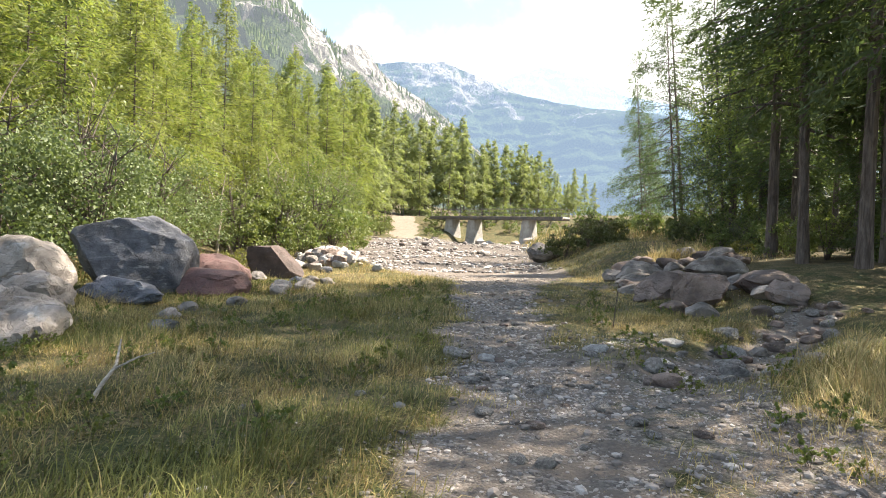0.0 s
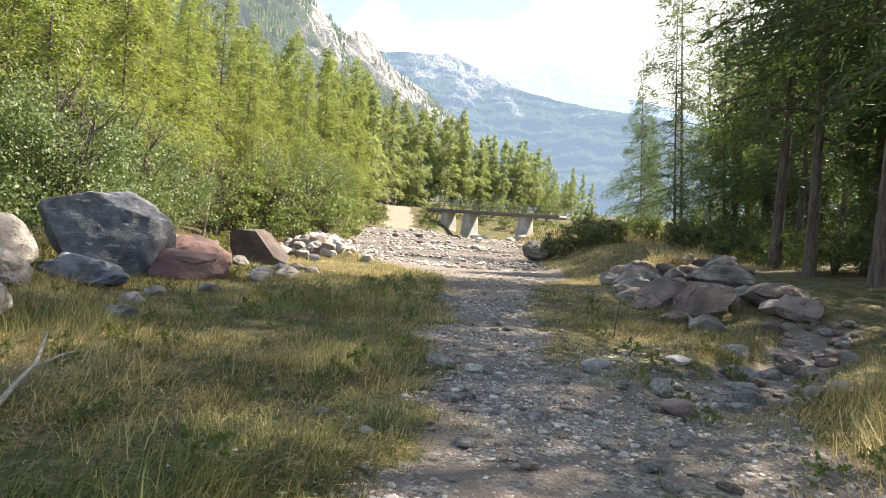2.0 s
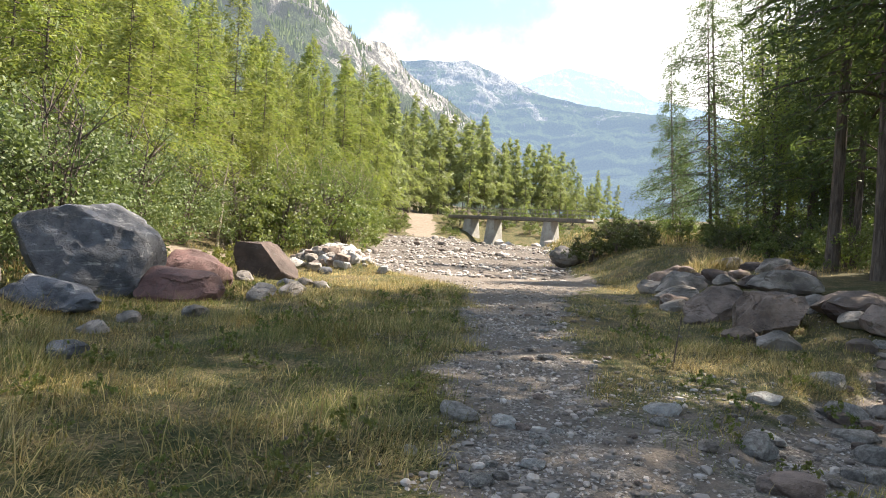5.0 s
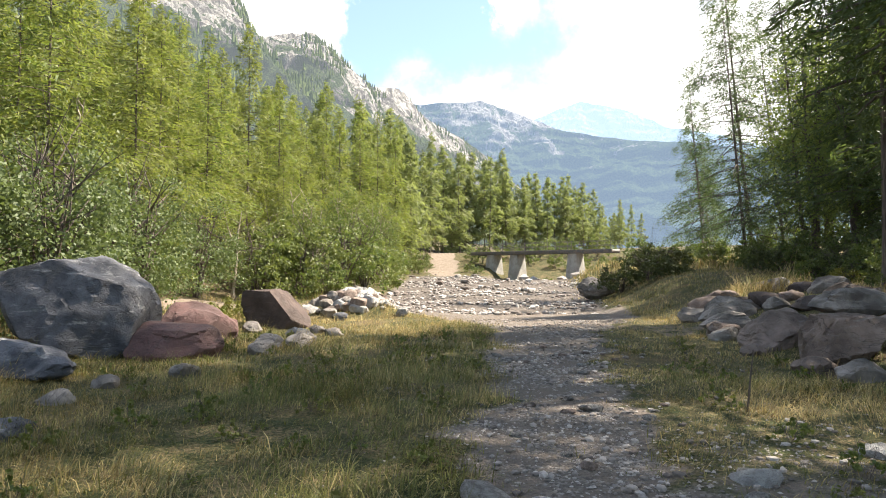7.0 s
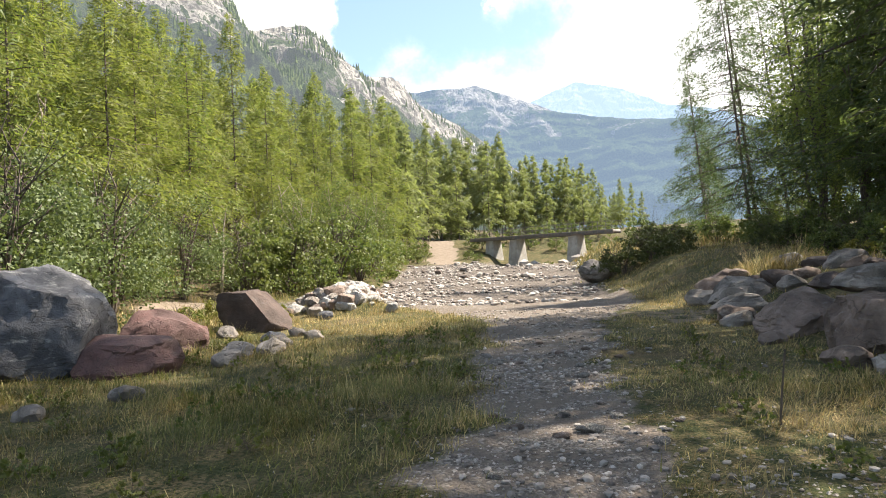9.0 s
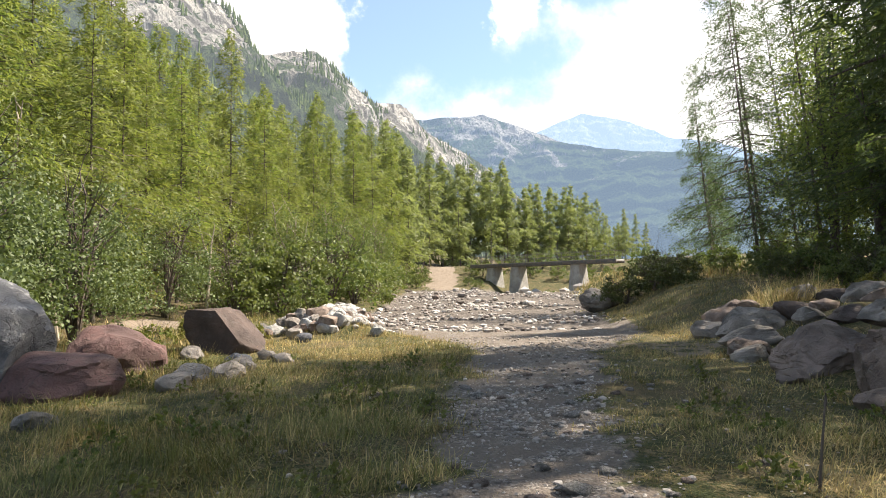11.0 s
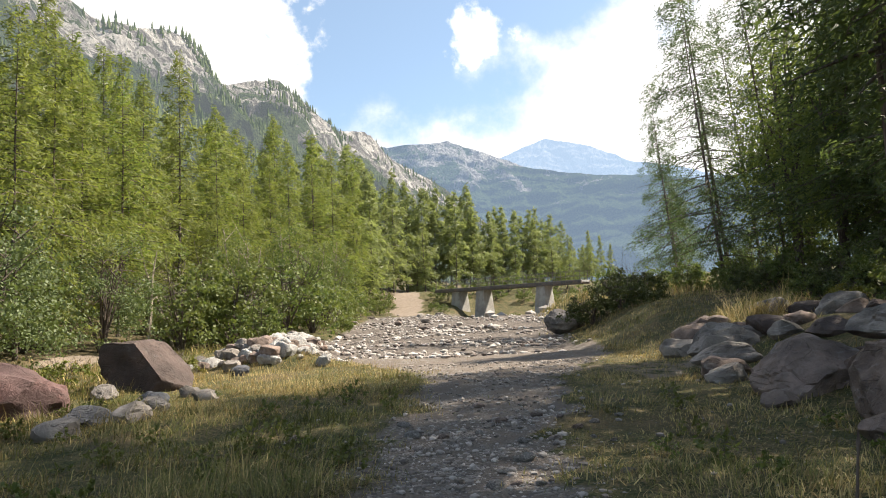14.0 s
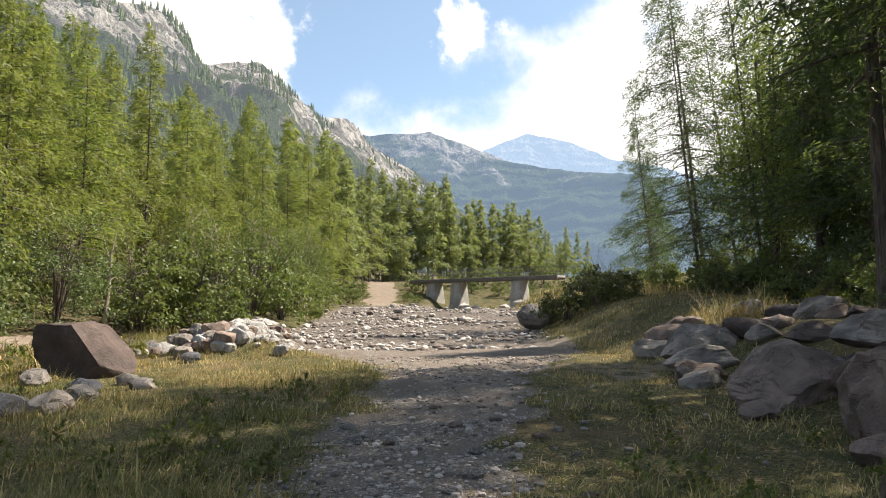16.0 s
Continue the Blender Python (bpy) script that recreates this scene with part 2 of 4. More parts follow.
def mountain_material(name, haze, haze_colour, tree_line, scale=1.0, pale=0.66):
    """Rock faces and woods of a far mountainside, with the haze of the air painted in as a faint glow."""
    m, n = material(name)
    geo = n.add("ShaderNodeNewGeometry")
    co = geo.outputs["Position"]
    height = n.add("ShaderNodeSeparateXYZ", {0: co}).outputs[2]
    long = n.add("ShaderNodeMapping", {"Vector": co, "Scale": (1.0, 1.0, 0.55)}).outputs[0]
    big, mid, fine = n.noise(long, 0.011 * scale, 7.0, 0.62, 0.5), n.noise(long, 0.05 * scale, 8.0, 0.72, 1.2), n.noise(co, 0.22 * scale, 6.0, 0.75)
    rock = n.mix(n.ramp(mid, 0.43, 0.57), (0.16, 0.145, 0.135, 1), (pale, pale * 0.92, pale * 0.84, 1))
    rock = n.mix(n.math("MULTIPLY", n.ramp(fine, 0.4, 0.7), 0.6), rock, (0.6, 0.6, 0.6, 1), "MULTIPLY")
    wood = n.mix(n.ramp(fine, 0.35, 0.65), (0.03, 0.05, 0.025, 1), (0.085, 0.11, 0.04, 1))
    low = n.ramp(height, tree_line[1], tree_line[0])
    cover = n.ramp(n.math("ADD", n.math("MULTIPLY_ADD", low, 0.7, -0.25), n.math("MULTIPLY_ADD", mid, 1.7, n.math("MULTIPLY_ADD", big, 2.2, -1.95))), 0.04, 0.14)
    colour = n.mix(cover, rock, wood)
    bump = n.add("ShaderNodeBump", {"Height": n.math("MULTIPLY_ADD", fine, 0.3, mid), "Strength": 1.0, "Distance": 26.0 / scale}).outputs[0]
    face = n.add("ShaderNodeBsdfDiffuse", {"Color": colour, "Normal": bump})
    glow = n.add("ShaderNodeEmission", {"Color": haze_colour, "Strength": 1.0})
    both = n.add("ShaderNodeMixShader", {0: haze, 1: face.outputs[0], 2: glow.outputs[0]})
    n.add("ShaderNodeOutputMaterial", {"Surface": both.outputs[0]})
    return m


def concrete_material():
    m, n = material("old_concrete")
    co = n.add("ShaderNodeTexCoord").outputs["Object"]
    big, fine = n.noise(co, 0.9, 6.0, 0.65, 0.5), n.noise(co, 14.0, 5.0, 0.7)
    colour = n.mix(n.ramp(big, 0.35, 0.65), (0.30, 0.28, 0.26, 1), (0.44, 0.42, 0.39, 1))
    finish(n, n.mix(n.math("MULTIPLY", n.ramp(fine, 0.4, 0.7), 0.4), colour, (0.7, 0.68, 0.65, 1), "MULTIPLY"), 0.9, fine, 0.4, 0.02)
    return m


def metal_material():
    m, n = material("weathered_rail")
    co = n.add("ShaderNodeTexCoord").outputs["Object"]
    worn = n.noise(co, 6.0, 5.0)
    finish(n, n.mix(n.ramp(worn, 0.4, 0.6), (0.10, 0.10, 0.10, 1), (0.17, 0.14, 0.12, 1)), 0.6, worn, 0.2, 0.01)
    return m


def plain_wood(name, light, dark):
    m, n = material(name)
    co = n.add("ShaderNodeTexCoord").outputs["Object"]
    grain = n.noise(n.add("ShaderNodeMapping", {"Vector": co, "Scale": (2.0, 30.0, 30.0)}).outputs[0], 1.0, 5.0)
    finish(n, n.mix(n.ramp(grain, 0.35, 0.65), dark, light), 0.85, grain, 0.4, 0.01)
    return m


concrete, rail_metal = concrete_material(), metal_material()
dead_wood = plain_wood("bleached_wood", (0.38, 0.34, 0.29, 1), (0.20, 0.17, 0.14, 1))


# ---- building helpers ----
def mesh_from(name, verts, faces, mat, smooth=False):
    me = bpy.data.meshes.new(name)
    me.from_pydata(verts, [], faces)
    me.materials.append(mat)
    if smooth:
        me.polygons.foreach_set("use_smooth", [True] * len(me.polygons))
    me.update()
    return me


def mesh_arrays(name, verts, size, mat):
    """A mesh of many separate polygons with the same count of corners, whose vertices stand in order."""
    me = bpy.data.meshes.new(name)
    count, polys = len(verts), len(verts) // size
    me.vertices.add(count)
    me.vertices.foreach_set("co", np.asarray(verts, dtype=np.float32).ravel())
    me.loops.add(count)
    me.loops.foreach_set("vertex_index", np.arange(count, dtype=np.int32))
    me.polygons.add(polys)
    me.polygons.foreach_set("loop_start", np.arange(0, count, size, dtype=np.int32))
    me.polygons.foreach_set("loop_total", np.full(polys, size, dtype=np.int32))
    me.materials.append(mat)
    me.update(calc_edges=True)
    return me


def child(name, me, parent, label=""):
    ob = new(name, me)
    ob.parent = parent
    return tagged(ob, label)


def part(name, bm, mat, parent, label=""):
    me = bpy.data.meshes.new(name)
    bm.to_mesh(me)
    bm.free()
    me.materials.append(mat)
    return child(name, me, parent, label)


def thing(name, m, label, category, group=""):
    ob = new(name)
    ob.matrix_world = m
    return tagged(ob, label, category, group)


def smooth(a, b, x):
    k = np.clip((np.asarray(x, dtype=float) - a) / (b - a), 0, 1)
    return k * k * (3 - 2 * k)


def waves(x, y, scale, seed=0.0):
    """A cheap uneven field between about -1 and 1."""
    x, y = np.asarray(x) * scale + seed, np.asarray(y) * scale - seed * 1.7
    return (np.sin(x + 1.7 * np.sin(0.7 * y)) + np.sin(1.31 * y + 1.3 * np.sin(0.9 * x + 2)) + 0.6 * np.sin(2.3 * x - 1.9 * y + seed)) / 2.6


# ---- the lie of the land ----
def path_middle(y):
    return 0.85 + 0.12 * np.sin(np.asarray(y) * 0.35)


def gully(y):
    return 3.3 + 0.72 * (np.asarray(y) - 8.5)


def track_mask(x, y):
    x, y = np.asarray(x, dtype=float), np.asarray(y, dtype=float)
    half = 0.74 + 0.5 * smooth(13, 22, y) + 3.5 * smooth(21, 31, y)
    ragged = 0.30 * waves(x, y, 1.7, 6.0) + 0.20 * waves(x, y, 5.3, 2.0)
    wide = 1 - smooth(half - 0.3, half + 0.45, np.abs(x - path_middle(y) + 1.0 * smooth(22, 32, y)) + ragged)
    stream = 1 - smooth(0.35, 1.0, np.abs(x - gully(y)) + ragged)
    stream = stream * smooth(6.5, 8.5, y) * (1 - smooth(13.0, 15.0, y))
    shoulder = 0.62 * (1 - smooth(0.7, 1.6, np.abs(x - 2.6) + ragged)) * (1 - smooth(8.5, 12.0, y))
    return np.maximum(np.maximum(wide, stream), shoulder) * (1 - smooth(33, 36, y))


def bed_mask(x, y):
    x, y = np.asarray(x, dtype=float), np.asarray(y, dtype=float)
    left, right = -7.0 - 0.10 * (y - 30), 3.6 + 0.02 * (y - 30)
    inside = smooth(left - 1.0, left + 0.6, x) * (1 - smooth(right - 0.5, right + 1.0, x))
    across = smooth(66, 72, y) * (1 - smooth(80, 84, y)) * smooth(-5, -3, x) * (1 - smooth(24, 30, x))
    bank = smooth(26, 29, y) * (1 - smooth(36, 39, y)) * smooth(-11.5, -10.0, x) * (1 - smooth(-4.6, -3.4, x))
    return np.maximum(np.maximum(inside * smooth(28, 33, y) * (1 - smooth(72, 77, y)), across), bank)


def road_mask(x, y):
    x, y = np.asarray(x, dtype=float), np.asarray(y, dtype=float)
    middle = -8.6 - 0.14 * (y - 76)
    return np.maximum((1 - smooth(0.9, 2.6, np.abs(x - middle) + 0.7 * waves(x, y, 0.8, 3.0))) * smooth(72, 77, y) * (1 - smooth(108, 116, y)), 1 - smooth(1.2, 2.4, np.hypot(x + 13.6, (y - 31.5) * 0.7)) + 0.5 * (1 - smooth(0.6, 1.5, np.hypot((x - 4.4) / 1.7, (y - 22.4) / 1.5) + 0.35 * waves(x, y, 1.9, 4.0))))


def stone_bank(x, y):
    """The heap of washed stones along the side of the bed."""
    x, y = np.asarray(x, dtype=float), np.asarray(y, dtype=float)
    off = np.abs(x + 5.6 + 0.25 * (y - 27.0)) + 0.3 * waves(x, y, 1.3, 2.0)
    return (1 - smooth(0.5, 2.2, off)) * smooth(24.6, 27.0, y) * (1 - smooth(37.0, 40.0, y))


def wood_mask(x, y):
    x, y = np.asarray(x, dtype=float), np.asarray(y, dtype=float)
    return np.maximum(smooth(8.5, 11.5, x) * (1 - smooth(60, 75, y)), np.maximum(1 - smooth(-15, -11, x), smooth(100, 108, y)))


def lie(x, y):
    """The height of the ground."""
    x, y = np.asarray(x, dtype=float), np.asarray(y, dtype=float)
    z = 1.3 * smooth(36, 76, y) + 3.1 * smooth(77, 101, y) + 0.035 * np.maximum(0, y - 100)
    z = z - 0.25 * bed_mask(x, y) - 1.1 * smooth(66, 72, y) * (1 - smooth(90, 102, y)) * smooth(-4.5, -2.5, x) * (1 - smooth(16, 24, x))
    bank = smooth(4.6, 8.0, x) * (0.28 + 0.58 * smooth(12, 18, y)) + 0.5 * smooth(3.8, 7.5, x) * smooth(30, 38, y)
    z = z + bank * (1 - smooth(64, 72, y)) + 0.07 * np.clip(x - 8, 0, 60) * (1 - 0.5 * smooth(50, 70, y))
    z = z + 0.20 * np.maximum(0, -x - 14)
    z = z - 0.16 * (1 - smooth(0.4, 1.3, np.abs(x - gully(y)))) * smooth(6, 8.5, y) * (1 - smooth(12.5, 14.5, y))
    z = z - 0.08 * (1 - smooth(-4.5, -2.2, x)) * (1 - smooth(19, 25, y)) - 0.04 * track_mask(x, y)
    z = z + 0.62 * stone_bank(x, y)
    near = 1 - smooth(60, 160, np.hypot(x, y))
    z = z + near * (0.05 * waves(x, y, 0.9) + 0.025 * waves(x, y, 2.7, 3.0))
    return np.minimum(z, 60)


def at(x, y, sink=0.0):
    return (x, y, float(lie(x, y)) - sink)


def spaced(parts):
    out = []
    for a, b, step in parts:
        out.extend(np.arange(a, b, step))
    return np.array(out + [parts[-1][1]])


gx = spaced([(-4000, -400, 400), (-400, -60, 20), (-60, -16, 1.0), (-16, 16, 0.25), (16, 60, 1.0), (60, 400, 20), (400, 4000, 400)])
gy = spaced([(-4000, -400, 400), (-400, -20, 20), (-20, 0, 1.0), (0, 42, 0.25), (42, 116, 0.8), (116, 400, 15), (400, 4800, 400)])
X, Y = np.meshgrid(gx, gy)
Z = lie(X, Y)
nx, ny = len(gx), len(gy)
quads = [(j * nx + i, j * nx + i + 1, (j + 1) * nx + i + 1, (j + 1) * nx + i) for j in range(ny - 1) for i in range(nx - 1)]
me = mesh_from("ground", np.stack([X, Y, Z], -1).reshape(-1, 3).tolist(), quads, ground_material(), True)
for key, field in (("track", track_mask), ("bed", bed_mask), ("road", road_mask), ("wood", wood_mask)):
    me.attributes.new(key, "FLOAT", "POINT").data.foreach_set("value", field(X, Y).ravel().astype(np.float32))
ground = tagged(new("ground", me), "valley floor of dry turf, gravel track and stony stream bed", "ground", kind="structure")


# ---- mountains ----
slopes = {}


def mountain(name, ridge, foot, mat, label, rough, seed, rows=70, columns=150):
    """A mountainside that falls from a ridge line to a foot line, both given by a few corners, broken into crags."""
    def along(corners, k):
        k = k * (len(corners) - 1)
        i = min(int(k), len(corners) - 2)
        return Vector(corners[i]).lerp(Vector(corners[i + 1]), k - i)
    verts = []
    for j in range(rows + 1):
        for i in range(columns + 1):
            top, low = along(ridge, i / columns), along(foot, i / columns)
            k = j / rows
            p = low.lerp(top, k)
            p.z = low.z + (top.z - low.z) * (0.75 * k + 0.25 * k * k)
            q = Vector((p.x, p.y, p.z * 0.6)) / rough * 0.22 + Vector((seed, 0, 0))
            crag = noise.fractal(q, 0.75, 2.1, 7) + 0.8 * abs(noise.noise(q * 0.6))
            steps = abs(noise.noise(Vector((p.z / rough * 1.6, q.x * 0.4, q.y * 0.4)))) * 1.6
            amount = rough * (0.35 + 0.65 * min(1, 4 * k * (1.05 - k)))
            p.z += amount * 0.55 * crag * (0.5 if j == rows else 1.0)
            p.y -= amount * (0.8 * steps + 0.5 * crag)
            p.x += amount * 0.4 * crag
            verts.append(p[:])
    slopes[name] = verts
    w = columns + 1
    faces = [(j * w + i, j * w + i + 1, (j + 1) * w + i + 1, (j + 1) * w + i) for j in range(rows) for i in range(columns)]
    return tagged(new(name, mesh_from(name, verts, faces, mat)), label, "mountain", kind="structure")


mountain("backdrop_near_mountain",
         [(-520, 260, 280), (-400, 420, 300), (-330, 509, 262), (-305, 620, 292), (-303, 665, 288), (-310, 700, 276), (-318, 760, 288), (-290, 861, 324), (-274, 965, 326), (-253, 1028, 306), (-229, 1136, 322), (-203, 1290, 312), (-133, 1480, 300), (-40, 1600, 230), (60, 1650, 120)],
         [(-150, 120, 6), (-120, 180, 8), (-90, 260, 10), (-70, 340, 10), (-65, 370, 10), (-60, 400, 10), (-50, 480, 12), (-40, 560, 12), (-30, 640, 12), (-20, 720, 14), (-10, 800, 14), (0, 900, 14), (20, 1000, 16), (60, 1150, 16), (120, 1300, 16)],
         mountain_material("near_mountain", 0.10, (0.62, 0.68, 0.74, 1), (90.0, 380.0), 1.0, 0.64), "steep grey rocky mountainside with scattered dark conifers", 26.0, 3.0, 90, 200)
mountain("backdrop_far_mountain",
         [(-700, 1900, 470), (-480, 1950, 500), (-384, 2175, 572), (-271, 2192, 576), (-163, 2303, 606), (-24, 2409, 575), (115, 2370, 505), (260, 2330, 480), (420, 2250, 440), (650, 2050, 370), (900, 1800, 330)],
         [(-500, 1500, 20), (-400, 1550, 20), (-300, 1600, 20), (-200, 1650, 20), (-100, 1700, 20), (0, 1700, 20), (100, 1700, 20), (200, 1650, 20), (300, 1600, 20), (500, 1500, 20), (700, 1400, 20)],
         mountain_material("far_mountain", 0.32, (0.28, 0.37, 0.50, 1), (260.0, 760.0), 0.8, 0.5), "wooded mountain with pale rock faces and blue haze painted in", 45.0, 9.0)
mountain("backdrop_hazy_peak",
         [(-500, 3300, 560), (-33, 3209, 725), (110, 3250, 790), (253, 3300, 850), (449, 3279, 806), (690, 3237, 700), (1050, 3033, 560), (1300, 2720, 560), (1800, 2400, 620)],
         [(-500, 2700, 20), (-200, 2700, 20), (0, 2700, 20), (200, 2650, 20), (450, 2600, 20), (700, 2500, 20), (1000, 2300, 20), (1200, 2100, 20), (1500, 1900, 20)],
         mountain_material("hazy_peak", 0.6, (0.36, 0.47, 0.62, 1), (300.0, 900.0), 0.4, 0.4), "pale blue peak with bright haze painted into its colour", 40.0, 21.0)
mountain("backdrop_right_mountain",
         [(1500, 2000, 560), (1200, 1500, 520), (1000, 1000, 480), (900, 500, 430), (900, 0, 420), (900, -700, 420)],
         [(600, 1600, 16), (420, 1200, 16), (330, 800, 16), (300, 400, 14), (300, 0, 14), (300, -700, 14)],
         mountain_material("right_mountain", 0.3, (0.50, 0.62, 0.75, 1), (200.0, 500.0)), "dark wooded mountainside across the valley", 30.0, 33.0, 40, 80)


def far_wood(name, places, seed, low, high, mat, label):
    """Small far conifers in one mesh: two stacked ragged cones each."""
    rng = random.Random(seed)
    verts, faces = [], []
    for x, y, z in places:
        tall = rng.uniform(low, high)
        for base, top, r in ((0.05, 0.7, 0.20), (0.4, 1.05, 0.13)):
            first = len(verts)
            for k in range(6):
                a = k * math.tau / 6 + rng.uniform(-0.3, 0.3)
                q = r * tall * rng.uniform(0.7, 1.2)
                verts.append((x + q * math.cos(a), y + q * math.sin(a), z + tall * (base + rng.uniform(-0.06, 0.06))))
            verts.append((x, y, z + tall * top))
            faces += [(first + k, first + (k + 1) % 6, first + 6) for k in range(6)]
    ob = new(name, mesh_from(name, verts, faces, mat))
    return tagged(ob, label, "trees", kind="stuff")


def hazy_wood_material():
    m, n = material("hazy_wood")
    island = n.add("ShaderNodeNewGeometry").outputs["Random Per Island"]
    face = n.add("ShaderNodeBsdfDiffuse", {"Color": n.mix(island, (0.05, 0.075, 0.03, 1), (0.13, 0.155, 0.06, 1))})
    # painted haze: a faint grey-blue glow mixed into the conifers
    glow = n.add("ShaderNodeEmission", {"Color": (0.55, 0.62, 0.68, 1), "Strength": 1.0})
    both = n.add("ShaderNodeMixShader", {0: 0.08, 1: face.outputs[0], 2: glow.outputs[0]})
    n.add("ShaderNodeOutputMaterial", {"Surface": both.outputs[0]})
    return m


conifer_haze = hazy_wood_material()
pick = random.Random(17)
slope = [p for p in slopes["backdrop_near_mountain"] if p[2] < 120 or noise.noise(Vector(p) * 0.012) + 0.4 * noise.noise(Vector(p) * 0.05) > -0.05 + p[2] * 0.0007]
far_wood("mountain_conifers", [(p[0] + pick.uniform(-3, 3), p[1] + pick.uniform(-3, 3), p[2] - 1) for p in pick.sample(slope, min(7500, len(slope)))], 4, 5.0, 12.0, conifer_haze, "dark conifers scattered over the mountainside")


# ---- trees ----
def tube(bm, points, radii, sides=6):
    rings = []
    for i, p in enumerate(points):
        p = Vector(p)
        d = (Vector(points[min(i + 1, len(points) - 1)]) - Vector(points[max(i - 1, 0)])).normalized()
        a = d.orthogonal().normalized()
        b = d.cross(a)
        rings.append([bm.verts.new(p + radii[i] * (math.cos(k * math.tau / sides) * a + math.sin(k * math.tau / sides) * b)) for k in range(sides)])
    for r, s in zip(rings, rings[1:]):
        for k in range(sides):
            bm.faces.new((r[k], r[(k + 1) % sides], s[(k + 1) % sides], s[k]))
    bm.faces.new(rings[-1])


def blades(centres, along, across, rng, level=1.0):
    """Narrow four-cornered leaves at the centres, pointing every way."""
    count = len(centres)
    d = rng.normal(size=(count, 3)) * np.array([1, 1, level])
    d /= np.linalg.norm(d, axis=1, keepdims=True)
    w = np.cross(d, rng.normal(size=(count, 3)))
    w /= np.linalg.norm(w, axis=1, keepdims=True)
    size = rng.uniform(0.65, 1.35, (count, 1))
    d, w = d * along * size * 0.5, w * across * size * 0.5
    return np.stack([centres - d, centres + w - 0.1 * d, centres + d, centres - w - 0.1 * d], 1).reshape(-1, 3)


def needles(centres, along, across, rng, outward):
    """Three-cornered sprays of needles that point outwards and hang."""
    count = len(centres)
    d = rng.normal(size=(count, 3)) * np.array([0.55, 0.55, 0.38]) + outward * 0.75 - np.array([0, 0, 0.28])
    d /= np.linalg.norm(d, axis=1, keepdims=True)
    w = np.cross(d, rng.normal(size=(count, 3)))
    w /= np.linalg.norm(w, axis=1, keepdims=True)
    size = rng.uniform(0.55, 1.4, (count, 1))
    d, w = d * along * size * 0.5, w * across * size * 0.5
    return np.stack([centres - d + w, centres - d - w, centres + d], 1).reshape(-1, 3)


def conifer(name, seed, height, spread, branches, leaves, leaf_size, leaf_mat, label, category, group, base=0.16, droop=0.12, lean=0.0, bare=0.0):
    rng = np.random.default_rng(seed)
    ob = thing(name, Matrix(), label, category, group)
    bend = rng.uniform(-0.25, 0.25, 2)

    def stem(k):
        return np.array([bend[0] * math.sin(2.2 * k) + lean * k * height, bend[1] * math.sin(2.6 * k), k * height])
    bm = bmesh.new()
    ks = [0, 0.02, 0.06, 0.2, 0.4, 0.6, 0.8, 1.0]
    thick = 0.0060 * height
    tube(bm, [stem(k) - np.array([0, 0, 0.35 if k == 0 else 0]) for k in ks], [thick * (1.5 if k == 0 else 1.15 if k < 0.05 else 1) * (1 - 0.93 * k) for k in ks], 8)
    centres, weights = [], []
    for i in range(branches):
        k = base + (0.985 - base) * ((i + rng.uniform(0, 1)) / branches) ** 0.9
        reach = spread * height * (1.03 - k) ** 0.85 * rng.uniform(0.3, 1.4) * min(1.0, 0.55 + (k - base) * 3) + 0.15
        turn = i * 2.4 + rng.uniform(-0.6, 0.6)
        out = np.array([math.cos(turn), math.sin(turn), 0])
        rise = 0.5 * (k - 0.35) + rng.uniform(-0.22, 0.22)
        root = stem(k)
        spine = [root + out * reach * s + np.array([0, 0, reach * (rise * s - droop * 2.2 * s * s + droop * 0.6 * s ** 3)]) for s in (0, 0.35, 0.7, 1.0)]
        tube(bm, spine, [0.0026 * height * (1.1 - k) * r + 0.005 for r in (1.0, 0.7, 0.4, 0.15)], 3)
        if rng.uniform() < bare * (1.2 - k):
            continue
        weights.append(reach)
        centres.append(spine)
    part("trunk", bm, larch_bark, ob)
    total, spots, ways = sum(weights), [], []
    for reach, spine in zip(weights, centres):
        count = max(6, int(leaves * reach / total))
        s = rng.uniform(0.2, 1.0, count) ** 0.75 * 3
        i = np.minimum(s.astype(int), 2)
        f = (s - i)[:, None]
        spine = np.array(spine)
        p = spine[i] * (1 - f) + spine[i + 1] * f
        side = np.cross(spine[3] - spine[0], [0, 0, 1.0])
        side /= np.linalg.norm(side) + 1e-6
        width = reach * 0.26 * (1.15 - s / 3 * 0.8)
        p = p + side * (rng.normal(size=count) * width)[:, None]
        p[:, 2] += rng.normal(size=count) * 0.20 - np.abs(rng.normal(size=count)) * 0.10 * reach
        spots.append(p)
        out = (spine[3] - spine[0]) / (np.linalg.norm(spine[3] - spine[0]) + 1e-6)
        ways.append(np.repeat(out[None], count, 0) + np.sign(rng.normal(size=(count, 1))) * side * 0.5)
    verts = needles(np.concatenate(spots), leaf_size, leaf_size * 0.2, rng, np.concatenate(ways))
    child("crown", mesh_arrays("crown", verts, 3, leaf_mat), ob)
    return ob


